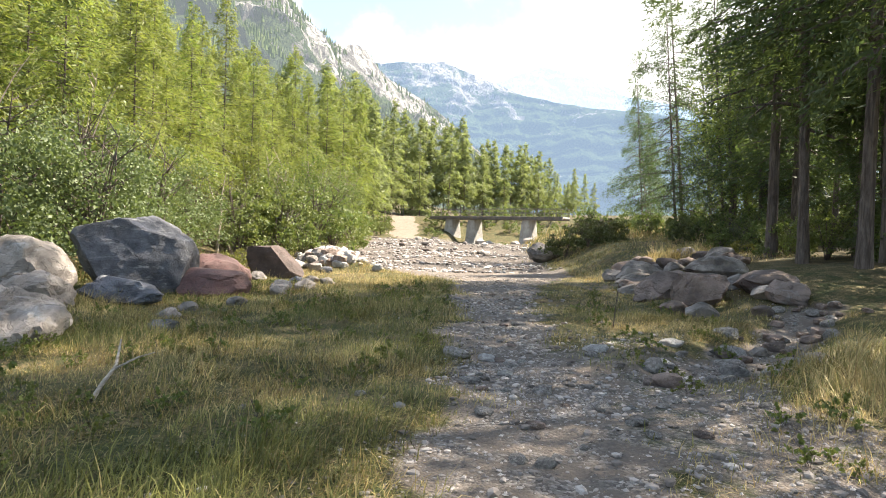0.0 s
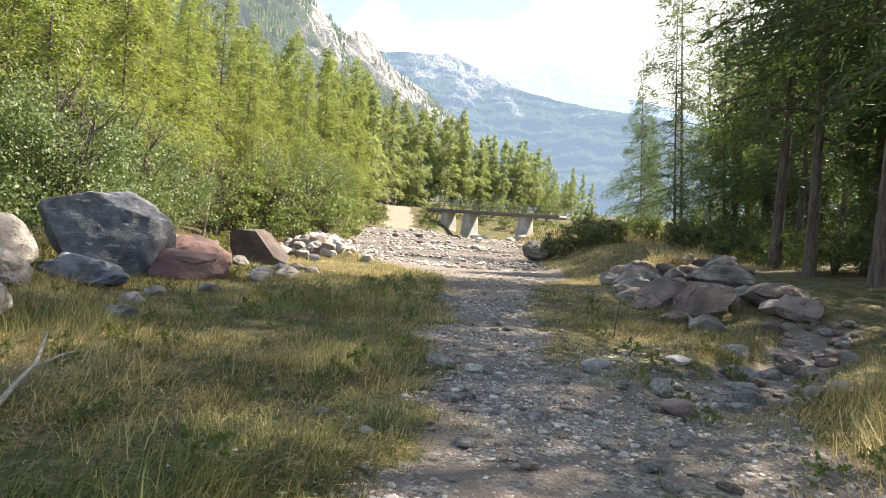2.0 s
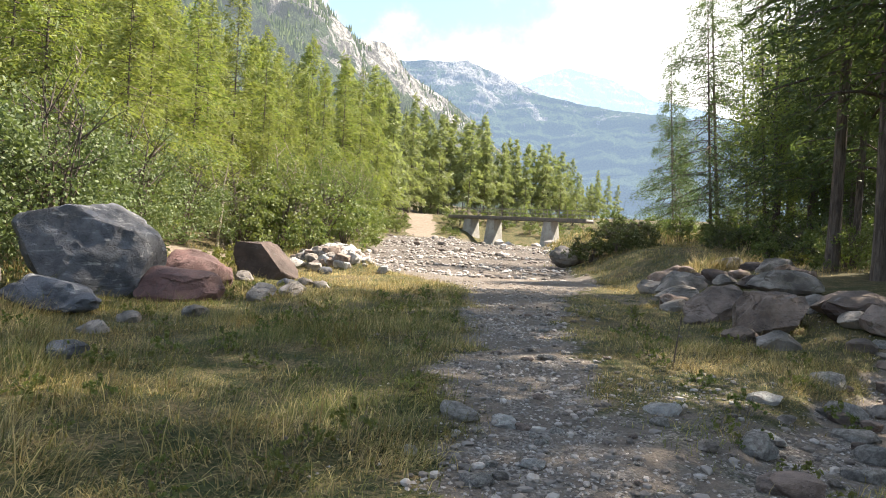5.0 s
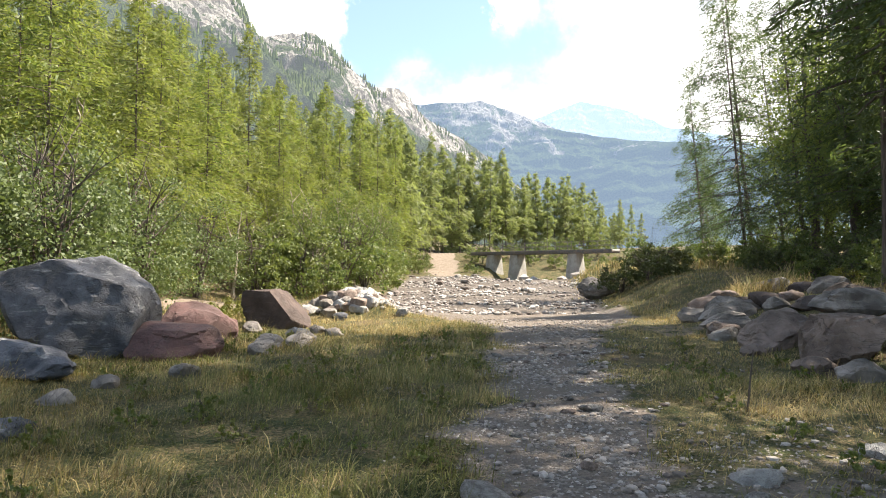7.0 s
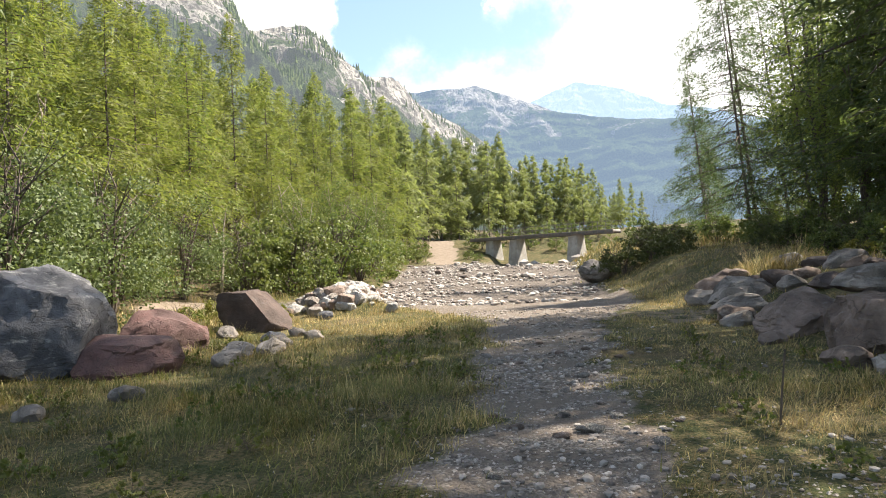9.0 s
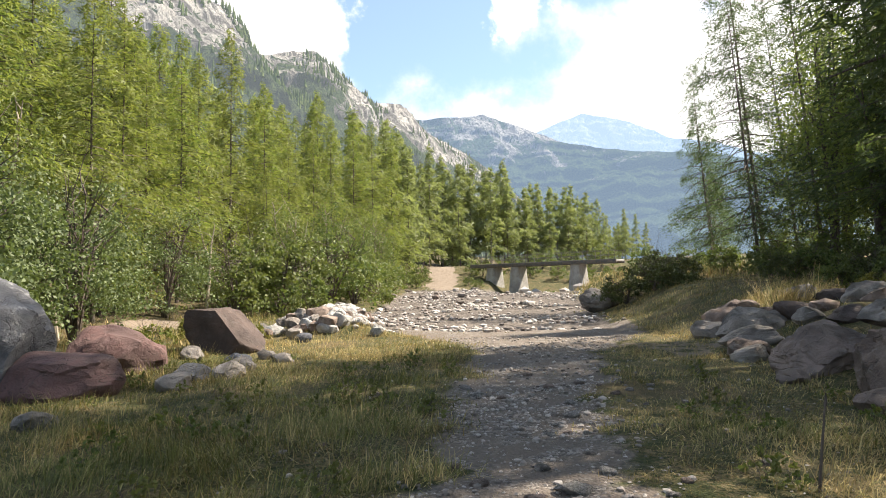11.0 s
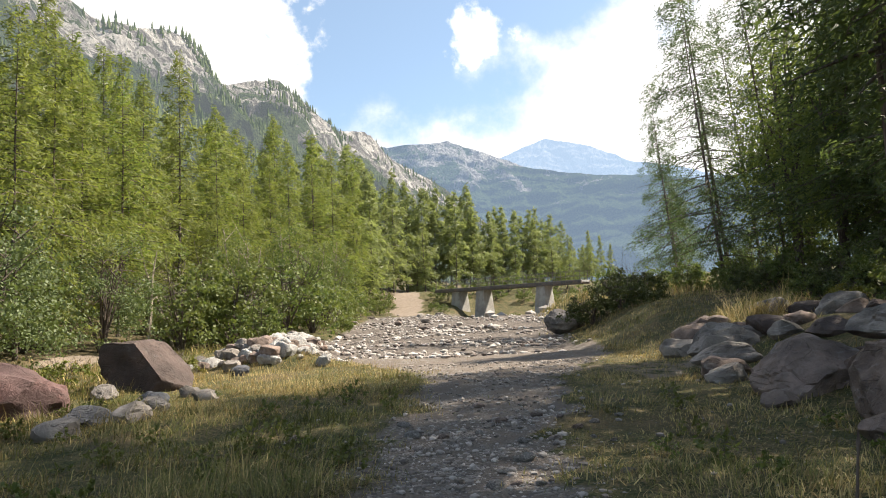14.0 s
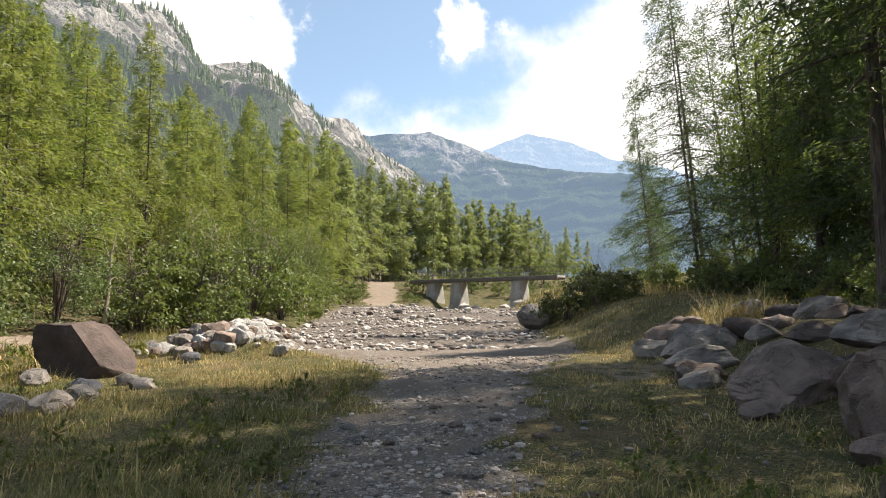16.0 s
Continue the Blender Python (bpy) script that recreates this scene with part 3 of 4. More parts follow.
def broadleaf(name, seed, height, width, stems, clusters, leaves, leaf_size, leaf_mat, bark, label, category, group, low=0.25, flat=1.0):
    """A bush or small tree of several stems whose leaves stand in clusters with gaps between."""
    rng = np.random.default_rng(seed)
    ob = thing(name, Matrix(), label, category, group)
    bm = bmesh.new()
    tips = []
    for i in range(stems):
        turn, tip = rng.uniform(0, math.tau), rng.uniform(0.15, 0.85) * width / 2
        top = height * rng.uniform(0.6, 0.95)
        pts = [np.array([math.cos(turn) * tip * s ** 1.3, math.sin(turn) * tip * s ** 1.3, top * s]) + rng.normal(size=3) * 0.05 * s for s in (0, 0.3, 0.65, 1)]
        pts[0][2] = -0.3
        tube(bm, pts, [0.012 * height, 0.009 * height, 0.006 * height, 0.002 * height], 5)
        for k in range(5):
            s = rng.uniform(0.35, 0.95)
            a = np.array(pts[1]) * (1 - s) + np.array(pts[3]) * s
            b = a + rng.normal(size=3) * width * 0.16 + np.array([0, 0, 0.08 * height])
            tube(bm, [a, (a + b) / 2 + rng.normal(size=3) * 0.04, b], [0.005 * height, 0.003 * height, 0.001 * height], 4)
            tips.append(b)
    part("branchwork", bm, bark, ob)
    spots = []
    for i in range(clusters):
        turn, tilt = rng.uniform(0, math.tau), rng.uniform(0, 1)
        r = width / 2 * math.sqrt(rng.uniform(0.15, 1.0)) * rng.uniform(0.75, 1.12)
        top = height * (low + (1 - low) * (1 - (r / (width / 2)) ** 2 * 0.55)) * rng.uniform(0.85, 1.08)
        z = top * (low + (1 - low) * tilt ** 0.6)
        c = np.array([math.cos(turn) * r, math.sin(turn) * r, z])
        size = height * rng.uniform(0.03, 0.062)
        p = c + rng.normal(size=(max(3, leaves // clusters), 3)) * size * np.array([1.1, 1.1, 0.75 * flat])
        spots.append(p)
    p = np.concatenate(spots)
    p[:, 2] = np.maximum(p[:, 2], 0.05)
    child("foliage", mesh_arrays("foliage", blades(p, leaf_size, leaf_size * 0.6, rng), 4, leaf_mat), ob)
    return ob


def plant(kind, x, y, scale=1.0, turn=None, tall=1.0, rng=random.Random(5)):
    turn = rng.uniform(0, 360) if turn is None else turn
    m = pose(*at(x, y, 0.05), 0, 0, turn) @ Matrix.Diagonal((scale, scale, scale * tall, 1))
    if kind not in placed:
        placed.add(kind)
        kind.matrix_world = m
        return kind
    return copy_thing(kind, m @ Matrix.Diagonal((1 / kind.scale.x, 1 / kind.scale.y, 1 / kind.scale.z, 1)))


placed = set()
LARCH = "tall yellow-green larch with a slender dark trunk and feathery drooping branches"
larches = [conifer("larch_tree", 11 + i, 18.0, 0.185 + 0.025 * i, 92, 7000, 0.35, larch_leaf, LARCH, "tree", "larches on the wooded bank", 0.10 + 0.07 * i, 0.16) for i in range(3)]
far_larches = [conifer("larch_tree", 31 + i, 18.0, 0.195 + 0.02 * i, 46, 1800, 0.90, far_leaf, "distant larch with haze painted into its dull green, in the wood beyond the stream", "tree", "far larches", 0.06 + 0.06 * i, 0.15) for i in range(3)]
dark_larches = [conifer("larch_tree", 51 + i, 19.0, 0.14 + 0.02 * i, 90, 13000, 0.21, spruce_leaf, "larch coloured dark as if backlit, with a leaning trunk and thin ragged branches", "tree", "dark trees on the raised bank", 0.15, 0.16, -0.045 + 0.04 * i, 0.25) for i in range(2)]
edge_larches = [conifer("larch_tree", 61 + i, 19.0, 0.205 + 0.025 * i, 96, 10500, 0.22, edge_leaf, "dense larch with backlit darkness in its colour and drooping boughs at the edge of the trees", "tree", "dark trees on the raised bank", 0.10, 0.20, -0.07 - 0.04 * i, 0.42) for i in range(2)]
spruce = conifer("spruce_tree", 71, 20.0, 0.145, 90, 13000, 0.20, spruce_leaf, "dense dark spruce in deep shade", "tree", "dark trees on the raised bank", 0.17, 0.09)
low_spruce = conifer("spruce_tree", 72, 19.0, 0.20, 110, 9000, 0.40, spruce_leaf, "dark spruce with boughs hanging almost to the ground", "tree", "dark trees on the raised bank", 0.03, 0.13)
birches = [broadleaf("birch_tree", 81 + i, 13.0, 4.4, 4, 150, 6000, 0.17, birch_leaf, larch_bark, "slender leafy birch with loose green foliage", "tree", "dark trees on the raised bank", 0.12, 1.3) for i in range(2)]
bank_birches = [broadleaf("birch_tree", 85 + i, 13.0, 5.4, 5, 190, 6500, 0.24, bush_leaf, pale_bark, "light green leafy birch at the foot of the larch wood", "tree", "young birches by the stream", 0.10, 1.3) for i in range(2)]
far_alders = [broadleaf("alder_bush", 95 + i, 4.2, 5.2, 5, 60, 1500, 0.30, bush_leaf, larch_bark, "small far green alder bush", "bush", "bushes along the stream", 0.06) for i in range(2)]
alders = [broadleaf("alder_bush", 91 + i, 4.2, 5.2, 11, 75, 4000, 0.18, bush_leaf, larch_bark, "bright green leafy alder bush on the stony bank", "bush", "bushes along the stream", 0.06) for i in range(2)]
willows = [broadleaf("willow_bush", 101 + i, 5.0, 4.4, 12, 85, 8500, 0.105, willow_leaf, larch_bark, "grey-green willow bush with fine pale leaves", "bush", "bushes along the stream", 0.06) for i in range(2)]
shrub = broadleaf("juniper_shrub", 111, 1.7, 3.4, 12, 90, 4800, 0.11, shrub_leaf, larch_bark, "low dark juniper shrub on the grassy bank", "bush", "low shrubs", 0.05)
weed = broadleaf("weed_clump", 121, 0.8, 1.2, 10, 40, 1100, 0.07, weed_leaf, larch_bark, "yellow-green flowering weeds among the stones", "plant", "weed clumps", 0.05)

# the front of the larch wood: place and height
for i, (x, y, top) in enumerate([(-16.8, 33, 14.5), (-17.6, 36.2, 14.5), (-17.9, 39.6, 17.0), (-18.8, 43.7, 15.6), (-19.5, 49, 18.2), (-18.8, 52.7, 16.7), (-18.4, 57.3, 16.2), (-18.7, 63.6, 17.6), (-17.6, 66.1, 17.8),
                                 (-17.3, 72.5, 18.4), (-16.5, 76.8, 19.3), (-15.5, 83.3, 20.9), (-14.6, 88.6, 21.0), (-16.0, 96, 22.2), (-14.5, 104, 22.2), (-10.5, 110.6, 20.3), (-6.2, 118.9, 22.6), (-3.5, 124, 21.6), (-0.1, 129.1, 18.7),
                                 (4.2, 134.1, 19.9), (8.1, 139, 18.3), (11.9, 143.7, 20.6), (15.8, 148.4, 18.2), (21.1, 157.8, 16.7), (27.7, 166.9, 16.3)]):
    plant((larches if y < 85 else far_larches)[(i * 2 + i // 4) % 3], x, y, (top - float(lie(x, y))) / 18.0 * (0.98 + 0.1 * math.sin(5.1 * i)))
wood = random.Random(7)
# the depth of the wood, row behind row, up the slope
front = [(-19.5, 22, 15), (-18, 28, 14), (-18, 36, 14), (-19.5, 44, 16), (-19.5, 50, 17), (-18.8, 57, 16), (-18, 66, 17.5), (-17, 75, 18.5), (-15.5, 84, 20.5), (-15.5, 96, 21.5), (-11, 110, 20), (-4, 123, 21), (4, 134, 19.5), (12, 143, 19.5), (20, 156, 16.5), (28, 167, 16)]
for (x0, y0, t0), (x1, y1, t1) in zip(front, front[1:]):
    for row in range(5):
        for k in range(2 if y0 < 84 else 4):
            f = (k + wood.uniform(0.1, 0.9)) / (2 if y0 < 84 else 4)
            back = 2.5 + 4.0 * row + wood.uniform(-1.2, 1.2)
            slant = (1.0, 0.25) if y0 < 84 else (0.75, 0.7)
            x, y = x0 + (x1 - x0) * f - back * slant[0], y0 + (y1 - y0) * f + back * slant[1]
            top = 1.4 + (t0 + (t1 - t0) * f - 1.4) * (math.hypot(x, y - 9) / math.hypot(x + back * slant[0], y - back * slant[1] - 9)) * wood.uniform(0.92, 1.2)
            if (y0 < 60 and row < 4) or row < (3 if y0 < 84 else 2):
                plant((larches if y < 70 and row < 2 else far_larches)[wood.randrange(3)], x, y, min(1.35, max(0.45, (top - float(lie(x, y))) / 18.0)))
for x, y, top in [(-15.0, 17.5, 12.0), (-17.0, 20.5, 15.5), (-16.2, 25, 14.5), (-15.8, 30, 13.5), (-19.5, 31, 17), (-21, 38, 19), (-22, 27, 18), (-14.6, 11.5, 10), (-19, 14, 14), (-21, 18, 16), (-17.5, 7, 13), (-15.8, 58, 9), (-15.2, 63, 8), (-14.8, 70, 9.5), (-14.6, 79, 10), (-16.0, 47, 9.5)]:
    plant(larches[wood.randrange(3)], x, y, (top - float(lie(x, y))) / 18.0)

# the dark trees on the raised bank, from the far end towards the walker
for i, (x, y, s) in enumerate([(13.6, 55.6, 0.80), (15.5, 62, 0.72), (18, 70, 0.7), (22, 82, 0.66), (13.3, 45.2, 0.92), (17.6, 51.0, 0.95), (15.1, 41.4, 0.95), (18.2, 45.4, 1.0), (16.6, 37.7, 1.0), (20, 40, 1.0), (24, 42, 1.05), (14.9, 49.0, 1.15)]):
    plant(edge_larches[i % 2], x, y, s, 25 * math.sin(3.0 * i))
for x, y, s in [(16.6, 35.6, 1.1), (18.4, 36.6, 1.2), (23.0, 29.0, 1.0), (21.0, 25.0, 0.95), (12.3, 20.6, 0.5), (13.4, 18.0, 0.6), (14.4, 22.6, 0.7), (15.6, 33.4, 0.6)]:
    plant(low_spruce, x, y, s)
for i, (x, y, s) in enumerate([(16.2, 43.0, 1.0), (15.4, 36.8, 0.85), (17.4, 39.5, 1.1), (19.6, 35.0, 1.0), (15.0, 40.0, 1.05), (18.2, 46.0, 1.1)]):
    plant(birches[i % 2], x, y, s)
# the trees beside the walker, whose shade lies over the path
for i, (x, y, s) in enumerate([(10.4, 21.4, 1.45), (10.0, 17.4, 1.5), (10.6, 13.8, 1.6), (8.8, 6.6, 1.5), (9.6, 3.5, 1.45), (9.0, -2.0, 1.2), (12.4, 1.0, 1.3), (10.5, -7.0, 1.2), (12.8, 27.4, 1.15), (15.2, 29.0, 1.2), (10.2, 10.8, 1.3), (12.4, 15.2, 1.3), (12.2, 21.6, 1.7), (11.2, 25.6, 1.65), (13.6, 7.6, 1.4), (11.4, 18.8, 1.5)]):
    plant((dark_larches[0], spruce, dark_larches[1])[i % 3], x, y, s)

# dead pale stems among the bushes
for x, y, tall, lean in [(-15.2, 39.8, 5.2, -18), (-13.9, 46.8, 5.6, 6), (-14.4, 36.0, 4.6, 4), (-13.2, 24.8, 4.2, -8), (-15.0, 55.0, 6.0, 3)]:
    bm = bmesh.new()
    tube(bm, [(0, 0, -0.3), (0.05, 0, tall * 0.4), (0.02, 0.06, tall * 0.75), (0.12, 0.02, tall)], [0.085, 0.07, 0.045, 0.015], 7)
    for k, turn in ((0.5, 1.0), (0.64, 3.3), (0.78, 5.0), (0.86, 2.2)):
        tube(bm, [(0.03, 0, tall * k), (0.35 * math.cos(turn), 0.35 * math.sin(turn), tall * k + 0.18), (0.75 * math.cos(turn), 0.75 * math.sin(turn), tall * k + 0.3)], [0.022, 0.014, 0.005], 4)
    me = bpy.data.meshes.new("dead_tree")
    bm.to_mesh(me)
    bm.free()
    me.materials.append(pale_bark)
    tagged(new("dead_tree", me), "thin pale dead tree with short bare branches", "tree", "dead trees").matrix_world = pose(*at(x, y), 0, lean, 40)

# light leafy trees between the bushes and the larches
for i, (x, y, s) in enumerate([(-14.2, 45.0, 0.55), (-13.4, 52.0, 0.6), (-13.6, 60.0, 0.55), (-14.0, 68.0, 0.6), (-15.8, 25.5, 0.62)]):
    plant(bank_birches[i % 2], x, y, s)
# bushes
for i, (x, y, s) in enumerate([(-11.8, 16.0, 1.1), (-10.8, 18.5, 0.95), (-12.2, 20.5, 1.1), (-11.6, 23.5, 0.95), (-15.5, 34.5, 1.0), (-13.5, 13.0, 1.1), (-16.0, 28.0, 1.1), (-15.8, 24.5, 0.9)]):
    plant(willows[i % 2], x, y, s)
for i, (x, y, s) in enumerate([(-14.2, 38.8, 1.0), (-13.0, 42.0, 1.15), (-11.6, 46.0, 1.2), (-11.2, 50.5, 1.0), (-10.6, 39.6, 0.55), (-11.8, 55.5, 0.9), (-12.4, 60.5, 0.85), (-13.0, 65.5, 0.8), (-16.6, 31.5, 0.8), (-14.8, 48.0, 1.2), (-15.0, 44.0, 1.2), (-13.8, 72.0, 0.8), (-5.4, 89.0, 0.55), (-3.6, 88.5, 0.45), (14.5, 80.0, 0.6), (12.0, 66, 0.45), (0.5, 93, 0.55), (4.0, 91, 0.5), (7.0, 90, 0.6), (10.5, 88, 0.6), (14.0, 87, 0.7), (17.5, 84, 0.7), (-1.5, 96, 0.6), (2.2, 97, 0.7), (6, 98, 0.7), (10, 97, 0.8), (15, 95, 0.8), (20, 90, 0.8), (-5.2, 80.0, 0.25), (-12.2, 79.5, 0.5), (-12.8, 84.5, 0.6), (-6.4, 81.5, 0.3), (-6.9, 90.5, 0.4), (2.6, 76.5, 0.3), (5.2, 74.0, 0.28), (9.5, 70.5, 0.35)]):
    plant((far_alders if y > 58 or s < 0.62 and y > 26 else alders)[i % 2], x, y, s)
for x, y, s in [(5.6, 41.6, 0.95), (6.8, 40.4, 1.05), (7.8, 42.6, 1.15), (8.6, 44.4, 0.8), (11.8, 36.5, 0.8), (12.6, 32.0, 0.8)]:
    plant(shrub, x, y, s)
for i, (x, y, s) in enumerate([(11.4, 31.5, 0.32), (12.8, 29.6, 0.4), (13.6, 33.2, 0.45), (12.4, 36.2, 0.4), (14.0, 38.2, 0.5), (12.6, 41.4, 0.4), (13.2, 44.0, 0.45), (15.4, 34.6, 0.55), (16.6, 37.0, 0.6), (12.6, 27.6, 0.35), (12.2, 48.5, 0.4), (13.4, 52.5, 0.5), (14.6, 31.0, 0.5), (16.2, 41.6, 0.6), (17.0, 30.0, 0.6), (14.8, 47.6, 0.55), (17.5, 52.0, 0.7), (18.2, 33.4, 0.7), (11.6, 22.4, 0.45), (13.0, 20.2, 0.55), (13.6, 23.6, 0.55), (11.9, 25.8, 0.42), (13.2, 17.4, 0.55), (12.2, 19.0, 0.45)]):
    plant((far_alders if y > 58 or s < 0.62 and y > 26 else alders)[i % 2], x, y, s)
for i, (x, y, s) in enumerate([(-8.4, 24.6, 1.1), (-9.4, 26.2, 1.2), (-7.2, 24.8, 0.9), (-8.8, 22.6, 1.0), (-9.8, 28.0, 1.1), (-8.0, 19.5, 0.8), (9.2, 48, 1.3), (10.2, 50, 1.5), (8.2, 52, 1.3), (11.5, 54, 1.6), (9.5, 57, 1.5), (12.5, 31, 1.0), (11.4, 29.0, 0.9), (13.8, 35, 1.1)]):
    plant(weed, x, y, s)

herb = broadleaf("meadow_herb", 131, 0.32, 0.4, 3, 16, 200, 0.045, herb_leaf, larch_bark, "small green leafy herb in the meadow", "plant", "meadow herbs", 0.05)
spots = random.Random(21)
for i in range(160):
    x, y = spots.uniform(-6.5, -0.3), 3.0 + 17 * spots.random() ** 1.4
    plant(herb, x, y, spots.uniform(0.4, 1.1))
for i in range(34):
    x, y = spots.uniform(2.4, 5.0), spots.uniform(4, 20)
    plant(herb, x, y, spots.uniform(0.5, 1.1))


# ---- rocks ----
def rock_mesh(name, seed, dims, mat, facets=9, level=4, rough=0.05, planes=()):
    """A boulder: a ball broken flat along planes, some given and some by chance, with fine relief, of the given size."""
    rng = np.random.default_rng(seed)
    bm = bmesh.new()
    bmesh.ops.create_icosphere(bm, subdivisions=level, radius=1.0)
    cuts = rng.normal(size=(facets, 3))
    cuts /= np.linalg.norm(cuts, axis=1, keepdims=True)
    depths = rng.uniform(0.55, 0.86, facets)
    if planes:
        given = np.array([p[:3] for p in planes], dtype=float)
        given /= np.linalg.norm(given, axis=1, keepdims=True)
        cuts, depths = np.concatenate([given, cuts]), np.concatenate([[p[3] for p in planes], depths])
    shift = Vector(rng.uniform(-50, 50, 3))
    p = np.array([v.co[:] for v in bm.verts])
    for turn in range(2):
        for c, d in zip(cuts, depths):
            over = np.maximum(p @ c - d, 0)
            p = p - c * over[:, None]
    for i, q in enumerate(p):
        q = Vector(q)
        step = noise.noise(q * 1.3 + shift)
        bump = rough * (1.3 * noise.fractal(q * 2.0 + shift, 0.75, 2.1, 5) + (1.1 if step > 0.1 else 0.0) - (0.9 if step < -0.25 else 0.0) + 0.8 * abs(noise.noise(q * 5.0 + shift)))
        p[i] = (q + q.normalized() * bump)[:]
    low, high = p.min(axis=0), p.max(axis=0)
    p = (p - (low + high) / 2) / (high - low) * np.array(dims)
    for v, q in zip(bm.verts, p):
        v.co = q
    me = bpy.data.meshes.new(name)
    bm.to_mesh(me)
    bm.free()
    me.materials.append(mat)
    me.polygons.foreach_set("use_smooth", [True] * len(me.polygons))
    me.set_sharp_from_angle(angle=radians(26))
    return me


def boulder(x, y, dims, seed, mat, label, turn=0.0, tilt=0.0, sink=0.12, group="", facets=9, level=4, lift=0.0, rough=0.06, planes=()):
    ob = new("boulder", rock_mesh("boulder", seed, dims, mat, facets, level, rough, planes))
    ob.matrix_world = pose(x, y, float(lie(x, y)) + dims[2] * (0.5 - sink) + lift, tilt, tilt * 0.4, turn)
    return tagged(ob, label, "boulder", group)


BESIDE = "boulders beside the path"
boulder(-8.1, 16.0, (3.0, 2.4, 2.5), 3, dark_gneiss, "huge dark grey boulder with pale weathered streaks", 0, 0, 0.25, BESIDE, 6, 5, 0, 0.032, ((0.15, -0.9, 0.3, 0.72), (0.5, -0.1, 0.85, 0.84), (-0.35, 0, 0.95, 0.82), (-0.95, -0.2, 0.1, 0.86), (0.95, -0.3, 0.2, 0.9)))
boulder(-6.75, 12.9, (2.0, 0.75, 0.62), 14, dark_gneiss, "long grey slab leaning on the huge boulder", -18, 10, 0.2, BESIDE, 7, 4, 0.05)
boulder(-6.05, 15.8, (1.75, 1.25, 0.98), 5, red_stone, "flat reddish boulder with split layers", 6, -6, 0.30, BESIDE, 3, 4, 0, 0.04, ((0.22, -0.3, 1, 0.5), (-0.5, -0.85, 0.4, 0.6), (0.85, -0.4, 0.4, 0.75), (0.3, -0.95, 0.25, 0.66)))
boulder(-7.05, 18.6, (1.8, 1.4, 1.4), 6, red_stone, "rounded reddish-brown boulder in the grass", 30, 0, 0.34, BESIDE, 8)
boulder(-6.45, 22.0, (1.95, 1.4, 1.5), 8, brown_stone, "angular brown boulder with a flat split face", -8, 0, 0.30, BESIDE, 1, 4, 0, 0.035, ((-1, -0.1, 0.05, 0.70), (-0.08, 0, 1, 0.55), (0.78, 0.05, 0.62, 0.36), (-0.12, -1, 0.10, 0.55)))
boulder(-5.75, 8.3, (1.6, 1.4, 1.15), 9, granite, "pale grey rough boulder in dry grass", 0, 6, 0.3, BESIDE, 10, 5, -0.08, 0.06)
boulder(-8.6, 12.6, (2.0, 1.6, 1.5), 10, granite, "grey boulder with white patches among bushes", 40, 0, 0.1, BESIDE)
boulder(-7.5, 11.6, (1.3, 1.0, 0.8), 13, granite, "grey rounded boulder half sunk in grass", 70, 0, 0.15, BESIDE)
small = random.Random(3)
for i, (x, y, s) in enumerate([(-4.6, 16.4, 0.62), (-4.9, 17.4, 0.7), (-4.3, 17.6, 0.72), (-4.5, 18.6, 0.55), (-5.0, 19.4, 0.6), (-4.2, 19.8, 0.5), (-4.9, 20.6, 0.55), (-5.3, 24.0, 0.6), (-5.9, 25.0, 0.7), (-4.6, 13.6, 0.5), (-6.4, 12.9, 0.6), (-5.2, 12.6, 0.45), (-5.0, 11.4, 0.4), (-4.4, 10.0, 0.5), (-7.3, 10.4, 0.7), (-6.6, 20.6, 0.7), (-7.3, 17.2, 0.8)]):
    boulder(x, y, (s * 0.98, s * 0.78, s * 0.58), 20 + i, (granite, dark_gneiss, granite)[i % 3], "grey stone lying at the grass edge", small.uniform(0, 180), small.uniform(-10, 10), 0.3, "stones beside the boulders", 8, 3)

PILE = "rocks of the raised bank"
boulder(5.45, 15.7, (1.35, 1.2, 1.12), 41, bank_stone, "large pinkish-grey rounded rock in the stone bank", 8, 0, 0.26, PILE, 5, 5, -0.08, 0.04, ((-0.25, -0.9, 0.25, 0.62), (0, 0, 1, 0.66), (-0.85, -0.2, 0.35, 0.7)))
boulder(5.15, 17.6, (1.5, 1.3, 1.05), 42, bank_stone, "smooth grey rock with a pale stain in the stone bank", 0, 0, 0.28, PILE, 5, 5, -0.05, 0.04, ((-0.2, -0.8, 0.5, 0.6), (-0.8, -0.2, 0.5, 0.7)))
boulder(5.55, 22.3, (1.5, 1.1, 0.85), 43, granite, "grey rock with a pale crest in the stone bank", 15, 8, 0.22, PILE, 9)
boulder(5.3, 21.3, (1.3, 0.8, 0.55), 44, granite, "low grey rock with white edges", -20, -6, 0.15, PILE, 9)
boulder(6.5, 17.6, (1.6, 1.0, 0.55), 45, granite, "dark flat rock lying on the bank", 5, 4, 0.1, PILE, 9, 4, 0.2)
for i in range(30):
    y = 14.5 + 13.0 * (i / 30) + small.uniform(-0.4, 0.4)
    x = 6.0 + small.uniform(0.0, 1.0 + 2.2 * float(smooth(16.5, 20.0, y))) - 0.02 * (y - 14)
    s = small.uniform(0.5, 1.05)
    boulder(x, y, (s * small.uniform(1.1, 1.5), s, s * small.uniform(0.5, 0.75)), 60 + i, (bank_stone, granite, brown_stone)[i % 3], ("pinkish-grey", "grey", "brown")[i % 3] + " rock wedged in the stone bank", small.uniform(0, 180), small.uniform(-12, 12), 0.3, PILE, 8, 3)
